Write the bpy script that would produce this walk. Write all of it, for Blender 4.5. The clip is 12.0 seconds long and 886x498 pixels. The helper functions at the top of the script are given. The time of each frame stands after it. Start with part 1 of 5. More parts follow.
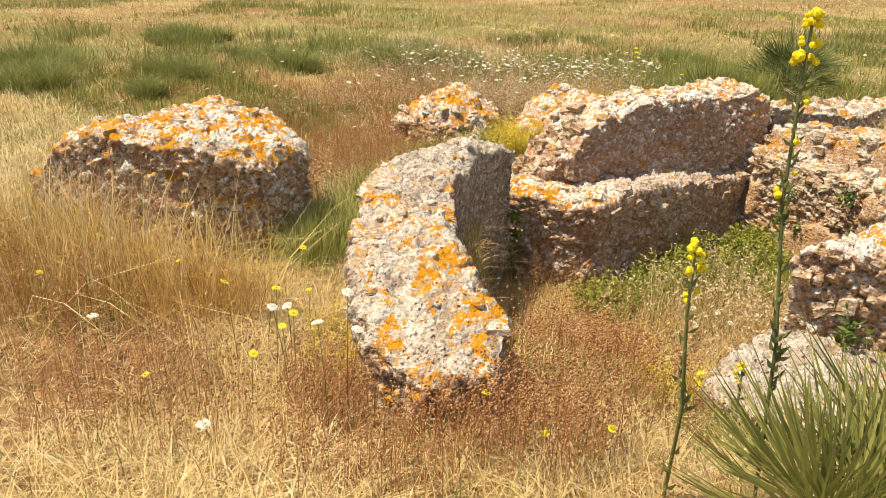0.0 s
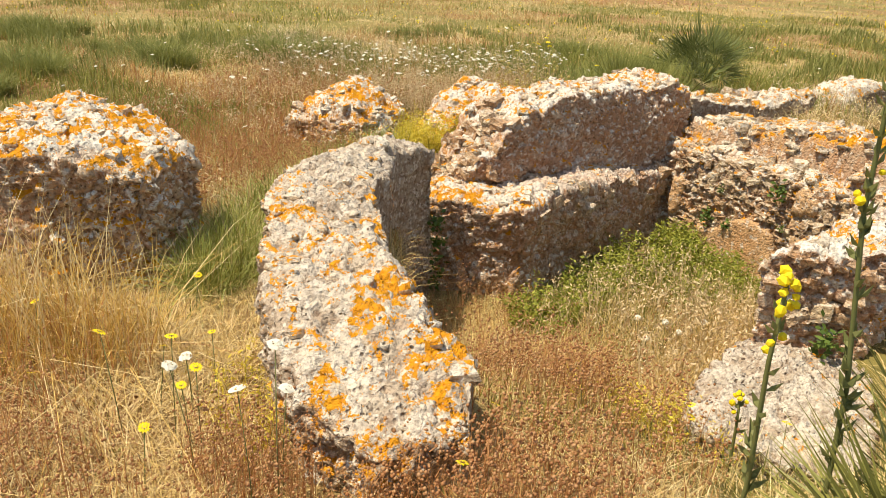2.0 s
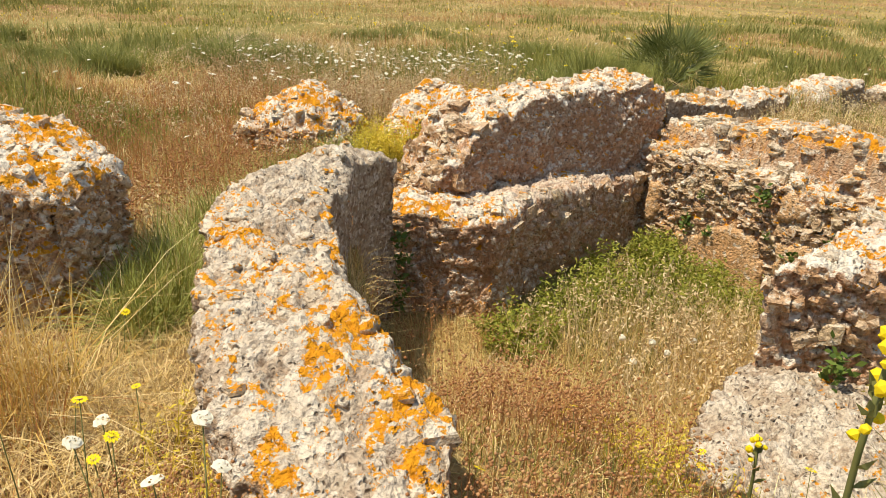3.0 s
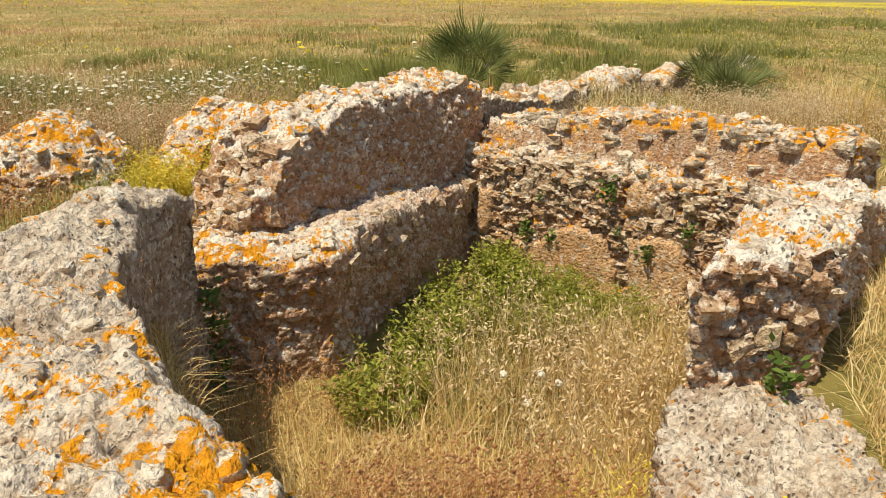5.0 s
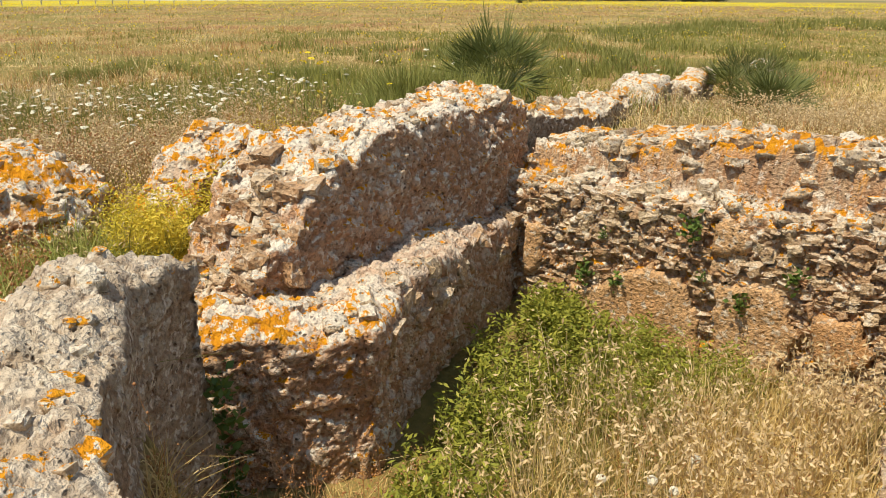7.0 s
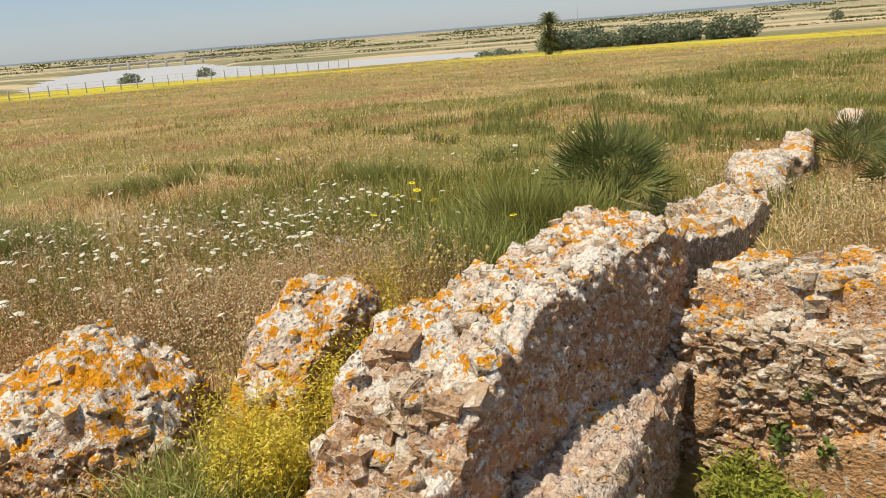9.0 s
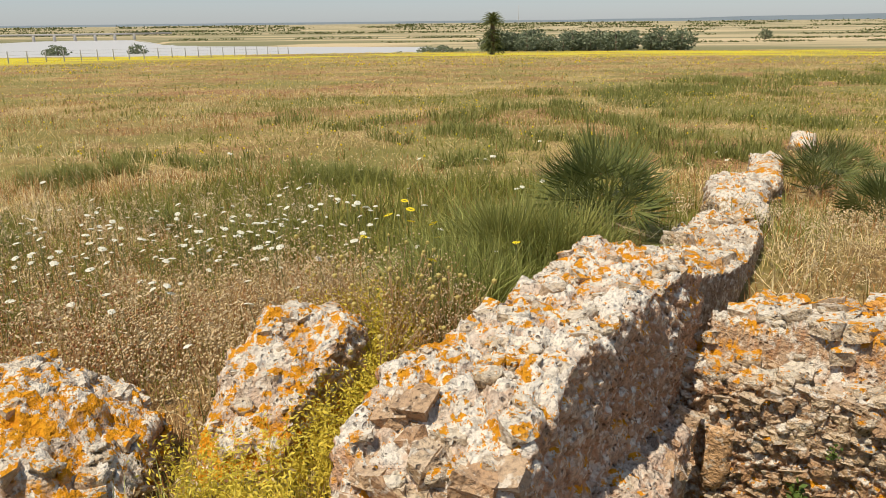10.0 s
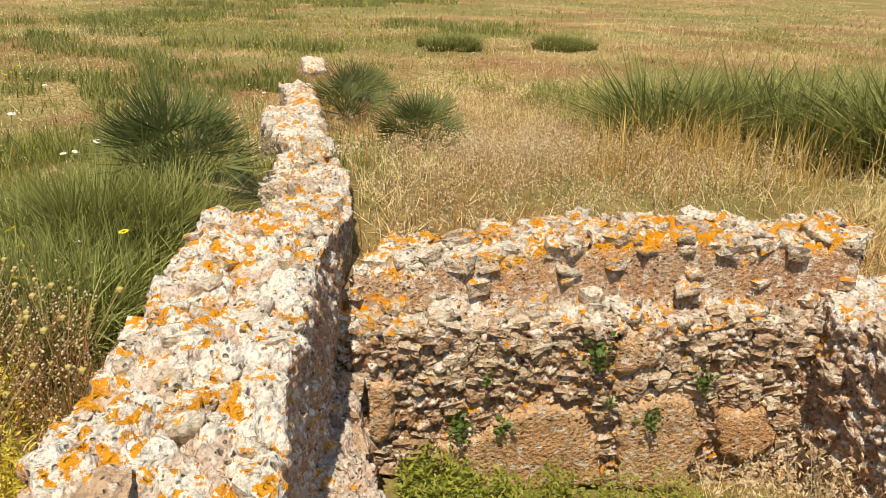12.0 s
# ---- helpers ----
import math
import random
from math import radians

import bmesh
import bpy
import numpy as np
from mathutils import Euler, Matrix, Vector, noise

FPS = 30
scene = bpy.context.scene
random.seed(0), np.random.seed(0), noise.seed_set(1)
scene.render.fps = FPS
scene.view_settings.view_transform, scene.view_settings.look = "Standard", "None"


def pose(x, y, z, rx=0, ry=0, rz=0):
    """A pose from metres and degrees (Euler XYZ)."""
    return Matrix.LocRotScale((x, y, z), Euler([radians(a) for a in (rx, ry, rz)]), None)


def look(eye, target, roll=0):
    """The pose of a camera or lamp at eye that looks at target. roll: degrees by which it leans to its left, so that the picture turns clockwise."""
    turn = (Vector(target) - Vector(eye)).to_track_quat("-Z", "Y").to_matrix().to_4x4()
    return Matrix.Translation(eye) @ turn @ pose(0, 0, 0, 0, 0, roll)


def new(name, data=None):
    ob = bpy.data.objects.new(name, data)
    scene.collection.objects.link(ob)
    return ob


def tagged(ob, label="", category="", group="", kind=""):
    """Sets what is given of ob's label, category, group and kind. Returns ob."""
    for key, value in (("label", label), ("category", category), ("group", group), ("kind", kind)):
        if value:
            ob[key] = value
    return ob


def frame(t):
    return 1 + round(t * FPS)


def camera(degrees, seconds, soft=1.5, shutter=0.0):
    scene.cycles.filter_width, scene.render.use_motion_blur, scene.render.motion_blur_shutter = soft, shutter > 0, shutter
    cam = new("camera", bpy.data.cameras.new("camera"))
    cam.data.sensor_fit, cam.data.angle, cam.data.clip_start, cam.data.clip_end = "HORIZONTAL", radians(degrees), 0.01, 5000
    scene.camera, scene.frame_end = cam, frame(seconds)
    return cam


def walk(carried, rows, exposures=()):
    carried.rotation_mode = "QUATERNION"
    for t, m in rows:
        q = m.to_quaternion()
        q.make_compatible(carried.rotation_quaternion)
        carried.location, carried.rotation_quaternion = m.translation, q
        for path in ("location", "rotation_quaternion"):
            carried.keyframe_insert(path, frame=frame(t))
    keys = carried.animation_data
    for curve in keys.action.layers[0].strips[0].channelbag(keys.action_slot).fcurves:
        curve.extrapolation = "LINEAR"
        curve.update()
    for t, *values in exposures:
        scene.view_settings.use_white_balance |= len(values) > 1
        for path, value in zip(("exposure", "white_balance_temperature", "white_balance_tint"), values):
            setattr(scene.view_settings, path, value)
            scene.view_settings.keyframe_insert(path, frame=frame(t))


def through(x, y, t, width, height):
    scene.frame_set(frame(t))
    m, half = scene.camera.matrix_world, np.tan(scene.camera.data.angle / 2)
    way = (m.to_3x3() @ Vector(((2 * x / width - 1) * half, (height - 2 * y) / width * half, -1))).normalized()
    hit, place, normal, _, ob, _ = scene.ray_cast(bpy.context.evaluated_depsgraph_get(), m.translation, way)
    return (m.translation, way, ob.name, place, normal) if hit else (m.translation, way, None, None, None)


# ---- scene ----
from mathutils.bvhtree import BVHTree

cam = camera(60.0, 12.0, soft=0.5)
PATH = [
    (0, (0.934, -0.944, 2.217), (-0.092, 0.586, 1.437), 1.3),
    (0.5, (0.769, -0.81, 2.177), (-0.269, 0.709, 1.392), 0.7),
    (1, (0.618, -0.616, 2.138), (-0.425, 0.9, 1.353), -0.0),
    (1.5, (0.491, -0.536, 2.062), (-0.435, 1.057, 1.283), 1.5),
    (2, (0.31, -0.452, 2.011), (-0.449, 1.229, 1.238), 2.6),
    (2.5, (0.204, -0.226, 1.953), (-0.528, 1.467, 1.179), 2.2),
    (3, (0.086, -0.007, 1.91), (-0.586, 1.717, 1.149), 2.4),
    (3.5, (-0.089, 0.125, 1.837), (-0.645, 1.952, 1.242), -0.5),
    (3.7, (-0.17, 0.195, 1.802), (-0.668, 2.015, 1.139), -1.6),
    (5.3, (-0.598, 0.96, 1.601), (-0.682, 2.835, 0.909), 0.5),
    (5.5, (-0.646, 1.031, 1.609), (-0.724, 2.907, 0.92), 0.0),
    (6, (-0.666, 1.241, 1.613), (-0.731, 3.117, 0.923), -0.4),
    (6.5, (-0.753, 1.462, 1.564), (-0.812, 3.338, 0.872), -0.2),
    (7, (-1.002, 1.81, 1.55), (-1.071, 3.689, 0.868), 0.1),
    (7.5, (-1.241, 2.33, 1.662), (-1.585, 4.241, 1.185), -1.1),
    (7.7, (-1.314, 2.48, 1.798), (-1.662, 4.389, 1.315), -3.2),
    (9.3, (-1.69, 2.937, 1.91), (-1.81, 4.853, 1.348), -3.4),
    (9.5, (-1.754, 3.037, 1.934), (-1.832, 4.953, 1.365), -2.5),
    (10, (-1.988, 3.296, 1.949), (-1.984, 5.213, 1.38), -0.6),
    (10.5, (-2.155, 3.546, 1.983), (-1.886, 5.445, 1.416), -2.3),
    (11, (-2.267, 3.846, 1.98), (-1.722, 5.675, 1.381), -3.7),
    (11.5, (-2.353, 3.968, 1.975), (-1.548, 5.677, 1.317), -0.5),
    (12, (-2.385, 3.994, 1.987), (-1.246, 5.464, 1.251), 1.8),
]
walk(cam, [(t, look(eye, target, roll)) for t, eye, target, roll in PATH],
     [(0, 0.36, 6700, 13), (3.0, 0.17, 6700, 11), (3.7, -0.04, 6550, 12), (5.5, 0.07, 6750, 10), (6.8, 0.06, 6750, 10), (7.5, -0.08, 6300, 12), (10.5, -0.12, 6450, 13), (12, 0.06, 6450, 12)])

# world, sun
SUN_EL, SUN_AZ = radians(65), radians(230)   # azimuth of the sun, clockwise from +y
world = bpy.data.worlds.new("world")
scene.world = world
world.use_nodes = True
wn = world.node_tree.nodes
sky = wn.new("ShaderNodeTexSky")
sky.sky_type, sky.sun_disc = "NISHITA", False
sky.sun_elevation, sky.sun_rotation = SUN_EL, SUN_AZ
sky.air_density, sky.dust_density, sky.ozone_density = 1.0, 0.35, 4.0
wn["Background"].inputs[1].default_value = 0.102
haze = wn.new("ShaderNodeMix")
haze.data_type = "RGBA"
haze.inputs[0].default_value = 0.38
haze.inputs[7].default_value = (5.0, 6.0, 7.2, 1)   # thin even summer haze over the blue
world.node_tree.links.new(sky.outputs[0], haze.inputs[6])
world.node_tree.links.new(haze.outputs[2], wn["Background"].inputs[0])
sun = new("sun", bpy.data.lights.new("sun", "SUN"))
sun.data.energy, sun.data.angle, sun.data.color = 5.0, radians(0.6), (1.0, 0.90, 0.72)
to_sun = Vector((math.sin(SUN_AZ) * math.cos(SUN_EL), math.cos(SUN_AZ) * math.cos(SUN_EL), math.sin(SUN_EL)))
sun.matrix_world = look(to_sun * 50, (0, 0, 0))

# ---- numbers: noise on arrays ----
rng = np.random.default_rng(7)


def hashed(i, j, k, seed):
    h = (i.astype(np.int64) * 374761393 + j.astype(np.int64) * 668265263 + k.astype(np.int64) * 2147483647 + seed * 974711) & 0xFFFFFFFF
    h = ((h ^ (h >> 13)) * 1274126177) & 0xFFFFFFFF
    h = ((h ^ (h >> 16)) * 2246822519) & 0xFFFFFFFF
    return ((h ^ (h >> 15)) & 0xFFFFFF) / float(0x1000000)


def vnoise(p, scale, seed=0):
    """Smooth value noise in 0..1 at points p (n, 3)."""
    q = p * scale
    c = np.floor(q).astype(np.int64)
    f = q - c
    f = f * f * (3 - 2 * f)
    out = np.zeros(len(p))
    for a in (0, 1):
        for b in (0, 1):
            for d in (0, 1):
                w = (f[:, 0] if a else 1 - f[:, 0]) * (f[:, 1] if b else 1 - f[:, 1]) * (f[:, 2] if d else 1 - f[:, 2])
                out += w * hashed(c[:, 0] + a, c[:, 1] + b, c[:, 2] + d, seed)
    return out


def fbm(p, scale, seed=0, octaves=3):
    out, amp, total = np.zeros(len(p)), 1.0, 0.0
    for o in range(octaves):
        out += amp * vnoise(p, scale * 2 ** o, seed + o)
        total += amp
        amp *= 0.5
    return out / total


def worley(p, seed=0):
    """Distances to the nearest and next cell point, and a random number of the cell."""
    c = np.floor(p).astype(np.int64)
    f1, f2, who = np.full(len(p), 9.0), np.full(len(p), 9.0), np.zeros(len(p))
    for a in (-1, 0, 1):
        for b in (-1, 0, 1):
            for d in (-1, 0, 1):
                i, j, k = c[:, 0] + a, c[:, 1] + b, c[:, 2] + d
                pt = np.stack([i + hashed(i, j, k, seed), j + hashed(i, j, k, seed + 1), k + hashed(i, j, k, seed + 2)], 1)
                r = np.linalg.norm(p - pt, axis=1)
                nearer = r < f1
                f2 = np.where(nearer, f1, np.minimum(f2, r))
                who = np.where(nearer, hashed(i, j, k, seed + 3), who)
                f1 = np.where(nearer, r, f1)
    return f1, f2, who


def step(a, b, v):
    u = np.clip((v - a) / (b - a), 0, 1)
    return u * u * (3 - 2 * u)


def inside(poly, x, y):
    hit = np.zeros(np.shape(x), bool)
    for (ax, ay), (bx, by) in zip(poly, poly[1:] + poly[:1]):
        if ay != by:
            hit ^= ((ay > y) != (by > y)) & (x < (bx - ax) * (y - ay) / (by - ay) + ax)
    return hit


def edge_distance(poly, x, y):
    best = np.full(np.shape(x), 9.0)
    for (ax, ay), (bx, by) in zip(poly, poly[1:] + poly[:1]):
        ux, uy = bx - ax, by - ay
        u = np.clip(((x - ax) * ux + (y - ay) * uy) / (ux * ux + uy * uy), 0, 1)
        best = np.minimum(best, np.hypot(x - ax - u * ux, y - ay - u * uy))
    return best


# ---- plan ----
NEAR_WALL = [(-2.08, 4.62), (-2.17, 4.15), (-1.92, 3.45), (-1.35, 2.57), (-0.93, 2.22), (-0.62, 1.95), (-0.50, 1.68), (-0.75, 1.42),
             (-1.17, 1.55), (-1.58, 1.90), (-1.93, 2.37), (-2.40, 2.97), (-2.58, 3.55), (-2.57, 4.40)]
LEDGE_WALL = [(-2.22, 4.70), (-1.80, 4.78), (-1.43, 4.95), (-1.33, 5.45), (-1.04, 6.10), (-0.68, 6.92), (-0.62, 7.08), (-0.85, 7.42),
              (-2.02, 5.75), (-2.40, 5.75), (-2.46, 5.20)]
BIG_WALL = [(-1.78, 5.40), (-1.54, 5.82), (-1.24, 6.24), (-0.94, 6.70), (-0.60, 7.12), (-0.95, 7.58), (-1.40, 7.12), (-1.86, 6.48),
            (-2.20, 6.02), (-2.46, 5.62), (-2.50, 5.26), (-1.98, 5.14)]
BACK_WALL = [(-0.78, 7.00), (-0.40, 6.74), (1.50, 5.50), (1.95, 5.75), (1.80, 6.05), (0.62, 6.82), (-0.22, 7.32)]
RIGHT_WALL = [(0.34, 3.78), (0.92, 3.86), (1.25, 4.45), (2.05, 5.62), (1.50, 5.72), (1.38, 5.62), (0.68, 4.42)]
RIGHT_SILL = [(0.10, 2.80), (0.88, 2.75), (1.0, 3.88), (0.32, 3.84), (0.14, 3.35)]
LEFT_BLOCK = [(-4.75, 1.88), (-3.75, 2.03), (-3.22, 2.18), (-2.82, 2.48), (-2.88, 2.98), (-3.65, 3.30), (-4.80, 3.00)]
CONE = [(-4.28, 5.66), (-3.62, 5.58), (-3.22, 5.82), (-3.20, 6.35), (-3.50, 6.72), (-3.98, 6.66), (-4.32, 6.22)]
CONE_2 = [(-3.04, 6.06), (-2.70, 6.10), (-2.40, 6.80), (-2.43, 7.14), (-2.74, 7.10), (-3.04, 6.55)]
WALL_A = [(-0.60, 7.26), (-0.24, 7.64), (0.14, 8.25), (0.42, 8.78), (0.50, 9.34), (0.16, 9.44), (-0.36, 8.55), (-0.84, 7.62)]
WALL_B = [(0.42, 9.75), (0.84, 9.70), (1.36, 11.10), (1.48, 11.66), (1.14, 11.82), (0.66, 10.86)]
WALL_C = [(1.52, 12.05), (1.92, 11.95), (2.70, 13.80), (2.36, 14.00)]
WALL_D = [(4.10, 16.60), (4.50, 16.50), (5.10, 17.80), (4.75, 18.00)]
FOOTPRINTS = [NEAR_WALL, LEDGE_WALL, BIG_WALL, BACK_WALL, RIGHT_WALL, RIGHT_SILL, LEFT_BLOCK, CONE, CONE_2, WALL_A, WALL_B, WALL_C, WALL_D]


def side(ax, ay, bx, by, x, y):
    """Metres to the right of the line from a to b."""
    n = math.hypot(bx - ax, by - ay)
    return ((by - ay) * (x - ax) - (bx - ax) * (y - ay)) / n


def pit(x, y):
    """1 on the sunken floor of the room, 0 outside."""
    f = step(-0.10, 0.12, side(-0.85, 2.10, -2.20, 4.35, x, y)) * step(-0.2, 0.0, side(-2.20, 4.30, -0.62, 7.0, x, y) + 0.14)
    f = f * step(-0.2, 0.05, side(-0.5, 6.9, 1.55, 5.58, x, y)) * step(-0.25, 0.02, side(1.55, 5.75, 0.36, 3.45, x, y))
    return f * step(0.1, 1.5, side(0.5, 2.75, -1.1, 1.9, x, y))


def ground_z(x, y):
    x, y = np.asarray(x, float), np.asarray(y, float)
    r = np.hypot(x + 1.5, y - 4)
    p = -0.6 * x + 0.8 * y
    z = 0.05 + np.clip(1.64 - p, 0, 4.5) * 0.203
    z = z * (1 - step(4, 14, r))
    back = step(6.2, 7.6, 0.55 * x + 0.83 * y - 0.2) * (1 - step(9, 20, r))
    away = 0.55 * x + 0.83 * y
    z = z + 0.14 * back * (1 - step(8.0, 9.4, away)) - 0.14 * step(8.4, 10.4, away) * (1 - step(9, 20, r)) + 0.22 * np.exp(-((x + 0.9) ** 2 + (y - 8.6) ** 2) / 3.0)
    z = z - 0.38 * np.exp(-((x - 0.55) ** 2 + (y - 3.1) ** 2) / 0.8)
    z = z - 0.0267 * np.clip(r - 7, 0, 165)
    flat = np.stack([x.ravel(), y.ravel(), 0 * x.ravel()], 1)
    z = z + ((fbm(flat, 0.8, 3) - 0.5) * 0.16).reshape(x.shape)
    z = z - 0.80 * pit(x, y)
    for poly in (LEDGE_WALL, BACK_WALL, RIGHT_SILL):
        z = z - 0.3 * (inside(poly, x, y) & (edge_distance(poly, x, y) > 0.1))
    bank = step(172, 186, y)
    far_side = np.interp(x / np.maximum(y, 1), [-0.66, -0.62, -0.57, -0.49, -0.40, -0.38, -0.355, -0.325, -0.17, -0.02, 0.06], [160, 260, 370, 440, 440, 400, 340, 310, 285, 270, 160])
    water = bank * (1 - step(-14, 14, y - far_side))
    z = z - 3.5 * water - 1.2 * bank * (1 - water)
    return z


# ---- materials ----
def material(name, rough=0.9):
    m = bpy.data.materials.new(name)
    m.use_nodes = True
    m.node_tree.nodes["Principled BSDF"].inputs["Roughness"].default_value = rough
    m.node_tree.nodes["Principled BSDF"].inputs["Specular IOR Level"].default_value = 0.25
    return m


class Nodes:
    """A short hand for building node trees."""

    def __init__(self, m):
        self.t, self.n, self.l = m.node_tree, m.node_tree.nodes, m.node_tree.links
        self.out = self.n["Principled BSDF"]

    def put(self, kind, **inputs):
        node = self.n.new(kind)
        for key, value in inputs.items():
            self.link(value, node.inputs[key.replace("_", " ")])
        return node

    def link(self, value, socket):
        if isinstance(value, bpy.types.NodeSocket):
            self.l.new(value, socket)
        else:
            socket.default_value = value

    def noise(self, scale, detail=4.0, rough=0.55, vector=None, stretch=None):
        vector = vector or self.put("ShaderNodeNewGeometry").outputs["Position"]
        if stretch:
            vector = self.math3("MULTIPLY", vector, stretch)
        return self.put("ShaderNodeTexNoise", Vector=vector, Scale=scale, Detail=detail, Roughness=rough).outputs[0]

    def math3(self, op, a, b):
        node = self.n.new("ShaderNodeVectorMath")
        node.operation = op
        self.link(a, node.inputs[0])
        self.link(b, node.inputs[1])
        return node.outputs[0]

    def math(self, op, a, b=0.0):
        node = self.n.new("ShaderNodeMath")
        node.operation = op
        self.link(a, node.inputs[0])
        self.link(b, node.inputs[1])
        return node.outputs[0]

    def ramp(self, value, low, high, a=0.0, b=1.0):
        node = self.n.new("ShaderNodeMapRange")
        node.interpolation_type = "SMOOTHSTEP"
        for key, v in zip((0, 1, 2, 3, 4), (value, low, high, a, b)):
            self.link(v, node.inputs[key])
        return node.outputs[0]

    def mix(self, factor, a, b):
        node = self.n.new("ShaderNodeMix")
        node.data_type = "RGBA"
        for key, v in zip((0, 6, 7), (factor, a, b)):
            self.link((*v, 1) if isinstance(v, tuple) and len(v) == 3 else v, node.inputs[key])
        return node.outputs[2]

    def bump(self, height, strength, distance):
        node = self.put("ShaderNodeBump", Height=height, Strength=strength, Distance=distance)
        self.l.new(node.outputs[0], self.out.inputs["Normal"])

    def attribute(self, name):
        node = self.n.new("ShaderNodeAttribute")
        node.attribute_name = name
        return node.outputs["Fac"]

    def colour(self, socket):
        self.l.new(socket, self.out.inputs["Base Color"])


def rubble_material(name, earth, stone_a, stone_b, pale, lichen=0.5, top_white=1.0, use_object=False):
    m = material(name, 0.95)
    k = Nodes(m)
    geo = k.put("ShaderNodeNewGeometry")
    pos = geo.outputs["Position"]
    up = k.put("ShaderNodeSeparateXYZ", Vector=geo.outputs["Normal"]).outputs[2]
    cell = k.put("ShaderNodeObjectInfo").outputs["Random"] if use_object else k.attribute("cell")
    base = k.mix(cell, stone_a, stone_b)
    grain = k.noise(38, 5, 0.6, pos)
    patches = k.noise(2.3, 3, 0.5, pos)
    if not use_object:
        base = k.mix(k.ramp(k.attribute("joint"), 0.15, 0.8), base, earth)
    base = k.mix(k.ramp(patches, 0.42, 0.62, 0.0, 0.55), base, earth)
    # bleached crust where rain and sun reach
    crust = k.math("MULTIPLY", k.ramp(k.math("ADD", up, k.math("MULTIPLY", k.math("SUBTRACT", k.noise(9, 4, 0.6, pos), 0.5), 0.9)), 0.25, 0.62), top_white)
    white = k.math("MULTIPLY", k.attribute("white"), k.ramp(cell, 0.2, 0.6, 0.4, 1.0)) if not use_object else k.ramp(cell, 0.1, 0.8, 0.3, 1.0)
    base = k.mix(k.math("MULTIPLY", crust, white), base, pale)
    base = k.mix(k.ramp(grain, 0.44, 0.66, 0.0, 0.75), base, k.mix(0.62, base, (0.11, 0.07, 0.045)))
    base = k.mix(k.ramp(k.noise(21, 4, 0.6, k.math3('ADD', pos, (5, 5, 5))), 0.53, 0.64, 0, 0.7), base, (0.84, 0.76, 0.62))
    # cavities with their inner shade painted dark brown, grey crust and orange lichen
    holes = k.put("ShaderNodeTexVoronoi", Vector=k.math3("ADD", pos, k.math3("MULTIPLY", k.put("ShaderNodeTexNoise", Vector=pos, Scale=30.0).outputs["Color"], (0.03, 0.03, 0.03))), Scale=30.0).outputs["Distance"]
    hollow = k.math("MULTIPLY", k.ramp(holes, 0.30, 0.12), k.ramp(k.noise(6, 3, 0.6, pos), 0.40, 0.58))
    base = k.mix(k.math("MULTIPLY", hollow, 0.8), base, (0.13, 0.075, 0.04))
    grey = k.math("MULTIPLY", k.ramp(k.noise(11, 5, 0.7, pos), 0.58, 0.66, 0.0, 0.35), k.ramp(up, -0.1, 0.5))
    base = k.mix(grey, base, (0.24, 0.19, 0.15))
    n1 = k.noise(4.6, 2, 0.5, k.math3("ADD", pos, (7.3, 1.1, 4.2)))
    n2 = k.noise(17, 5, 0.75, k.math3("ADD", pos, (3.3, 9.1, 2.2)))
    spread = k.math("ADD", k.math("MULTIPLY", n1, 0.34), k.math("MULTIPLY", n2, 0.71))
    if not use_object:
        spread = k.math("ADD", spread, k.math("MULTIPLY", k.math("SUBTRACT", k.attribute("moss"), 1.0), 0.09))
    mask = k.math("MULTIPLY", k.ramp(spread, 0.615 - 0.09 * lichen, 0.64 - 0.09 * lichen), k.ramp(up, 0.18, 0.5))
    orange = k.mix(k.noise(34, 4, 0.6, pos), (0.52, 0.15, 0.004), (0.92, 0.46, 0.02))
    base = k.mix(mask, base, orange)
    k.colour(base)
    fine = k.math("ADD", k.math("MULTIPLY", grain, 0.6), k.noise(110, 3, 0.6, pos))
    pits = k.put("ShaderNodeTexVoronoi", Vector=pos, Scale=45.0).outputs["Distance"]
    k.bump(k.math("SUBTRACT", k.math("ADD", fine, k.math("MULTIPLY", pits, 0.8)), k.math("MULTIPLY", hollow, 1.2)), 1.0, 0.017)
    return m


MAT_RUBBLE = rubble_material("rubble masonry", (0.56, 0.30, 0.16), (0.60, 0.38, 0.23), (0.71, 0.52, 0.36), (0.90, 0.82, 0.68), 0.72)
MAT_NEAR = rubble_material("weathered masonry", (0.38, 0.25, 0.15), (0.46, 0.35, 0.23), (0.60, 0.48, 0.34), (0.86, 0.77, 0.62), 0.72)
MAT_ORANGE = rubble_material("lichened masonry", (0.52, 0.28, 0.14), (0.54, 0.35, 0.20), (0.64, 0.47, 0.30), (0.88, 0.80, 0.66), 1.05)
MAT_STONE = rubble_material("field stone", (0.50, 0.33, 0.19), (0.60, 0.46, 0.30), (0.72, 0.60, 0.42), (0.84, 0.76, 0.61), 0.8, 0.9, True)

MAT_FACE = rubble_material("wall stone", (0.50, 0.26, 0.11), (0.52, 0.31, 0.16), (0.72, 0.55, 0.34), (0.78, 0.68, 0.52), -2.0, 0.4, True)


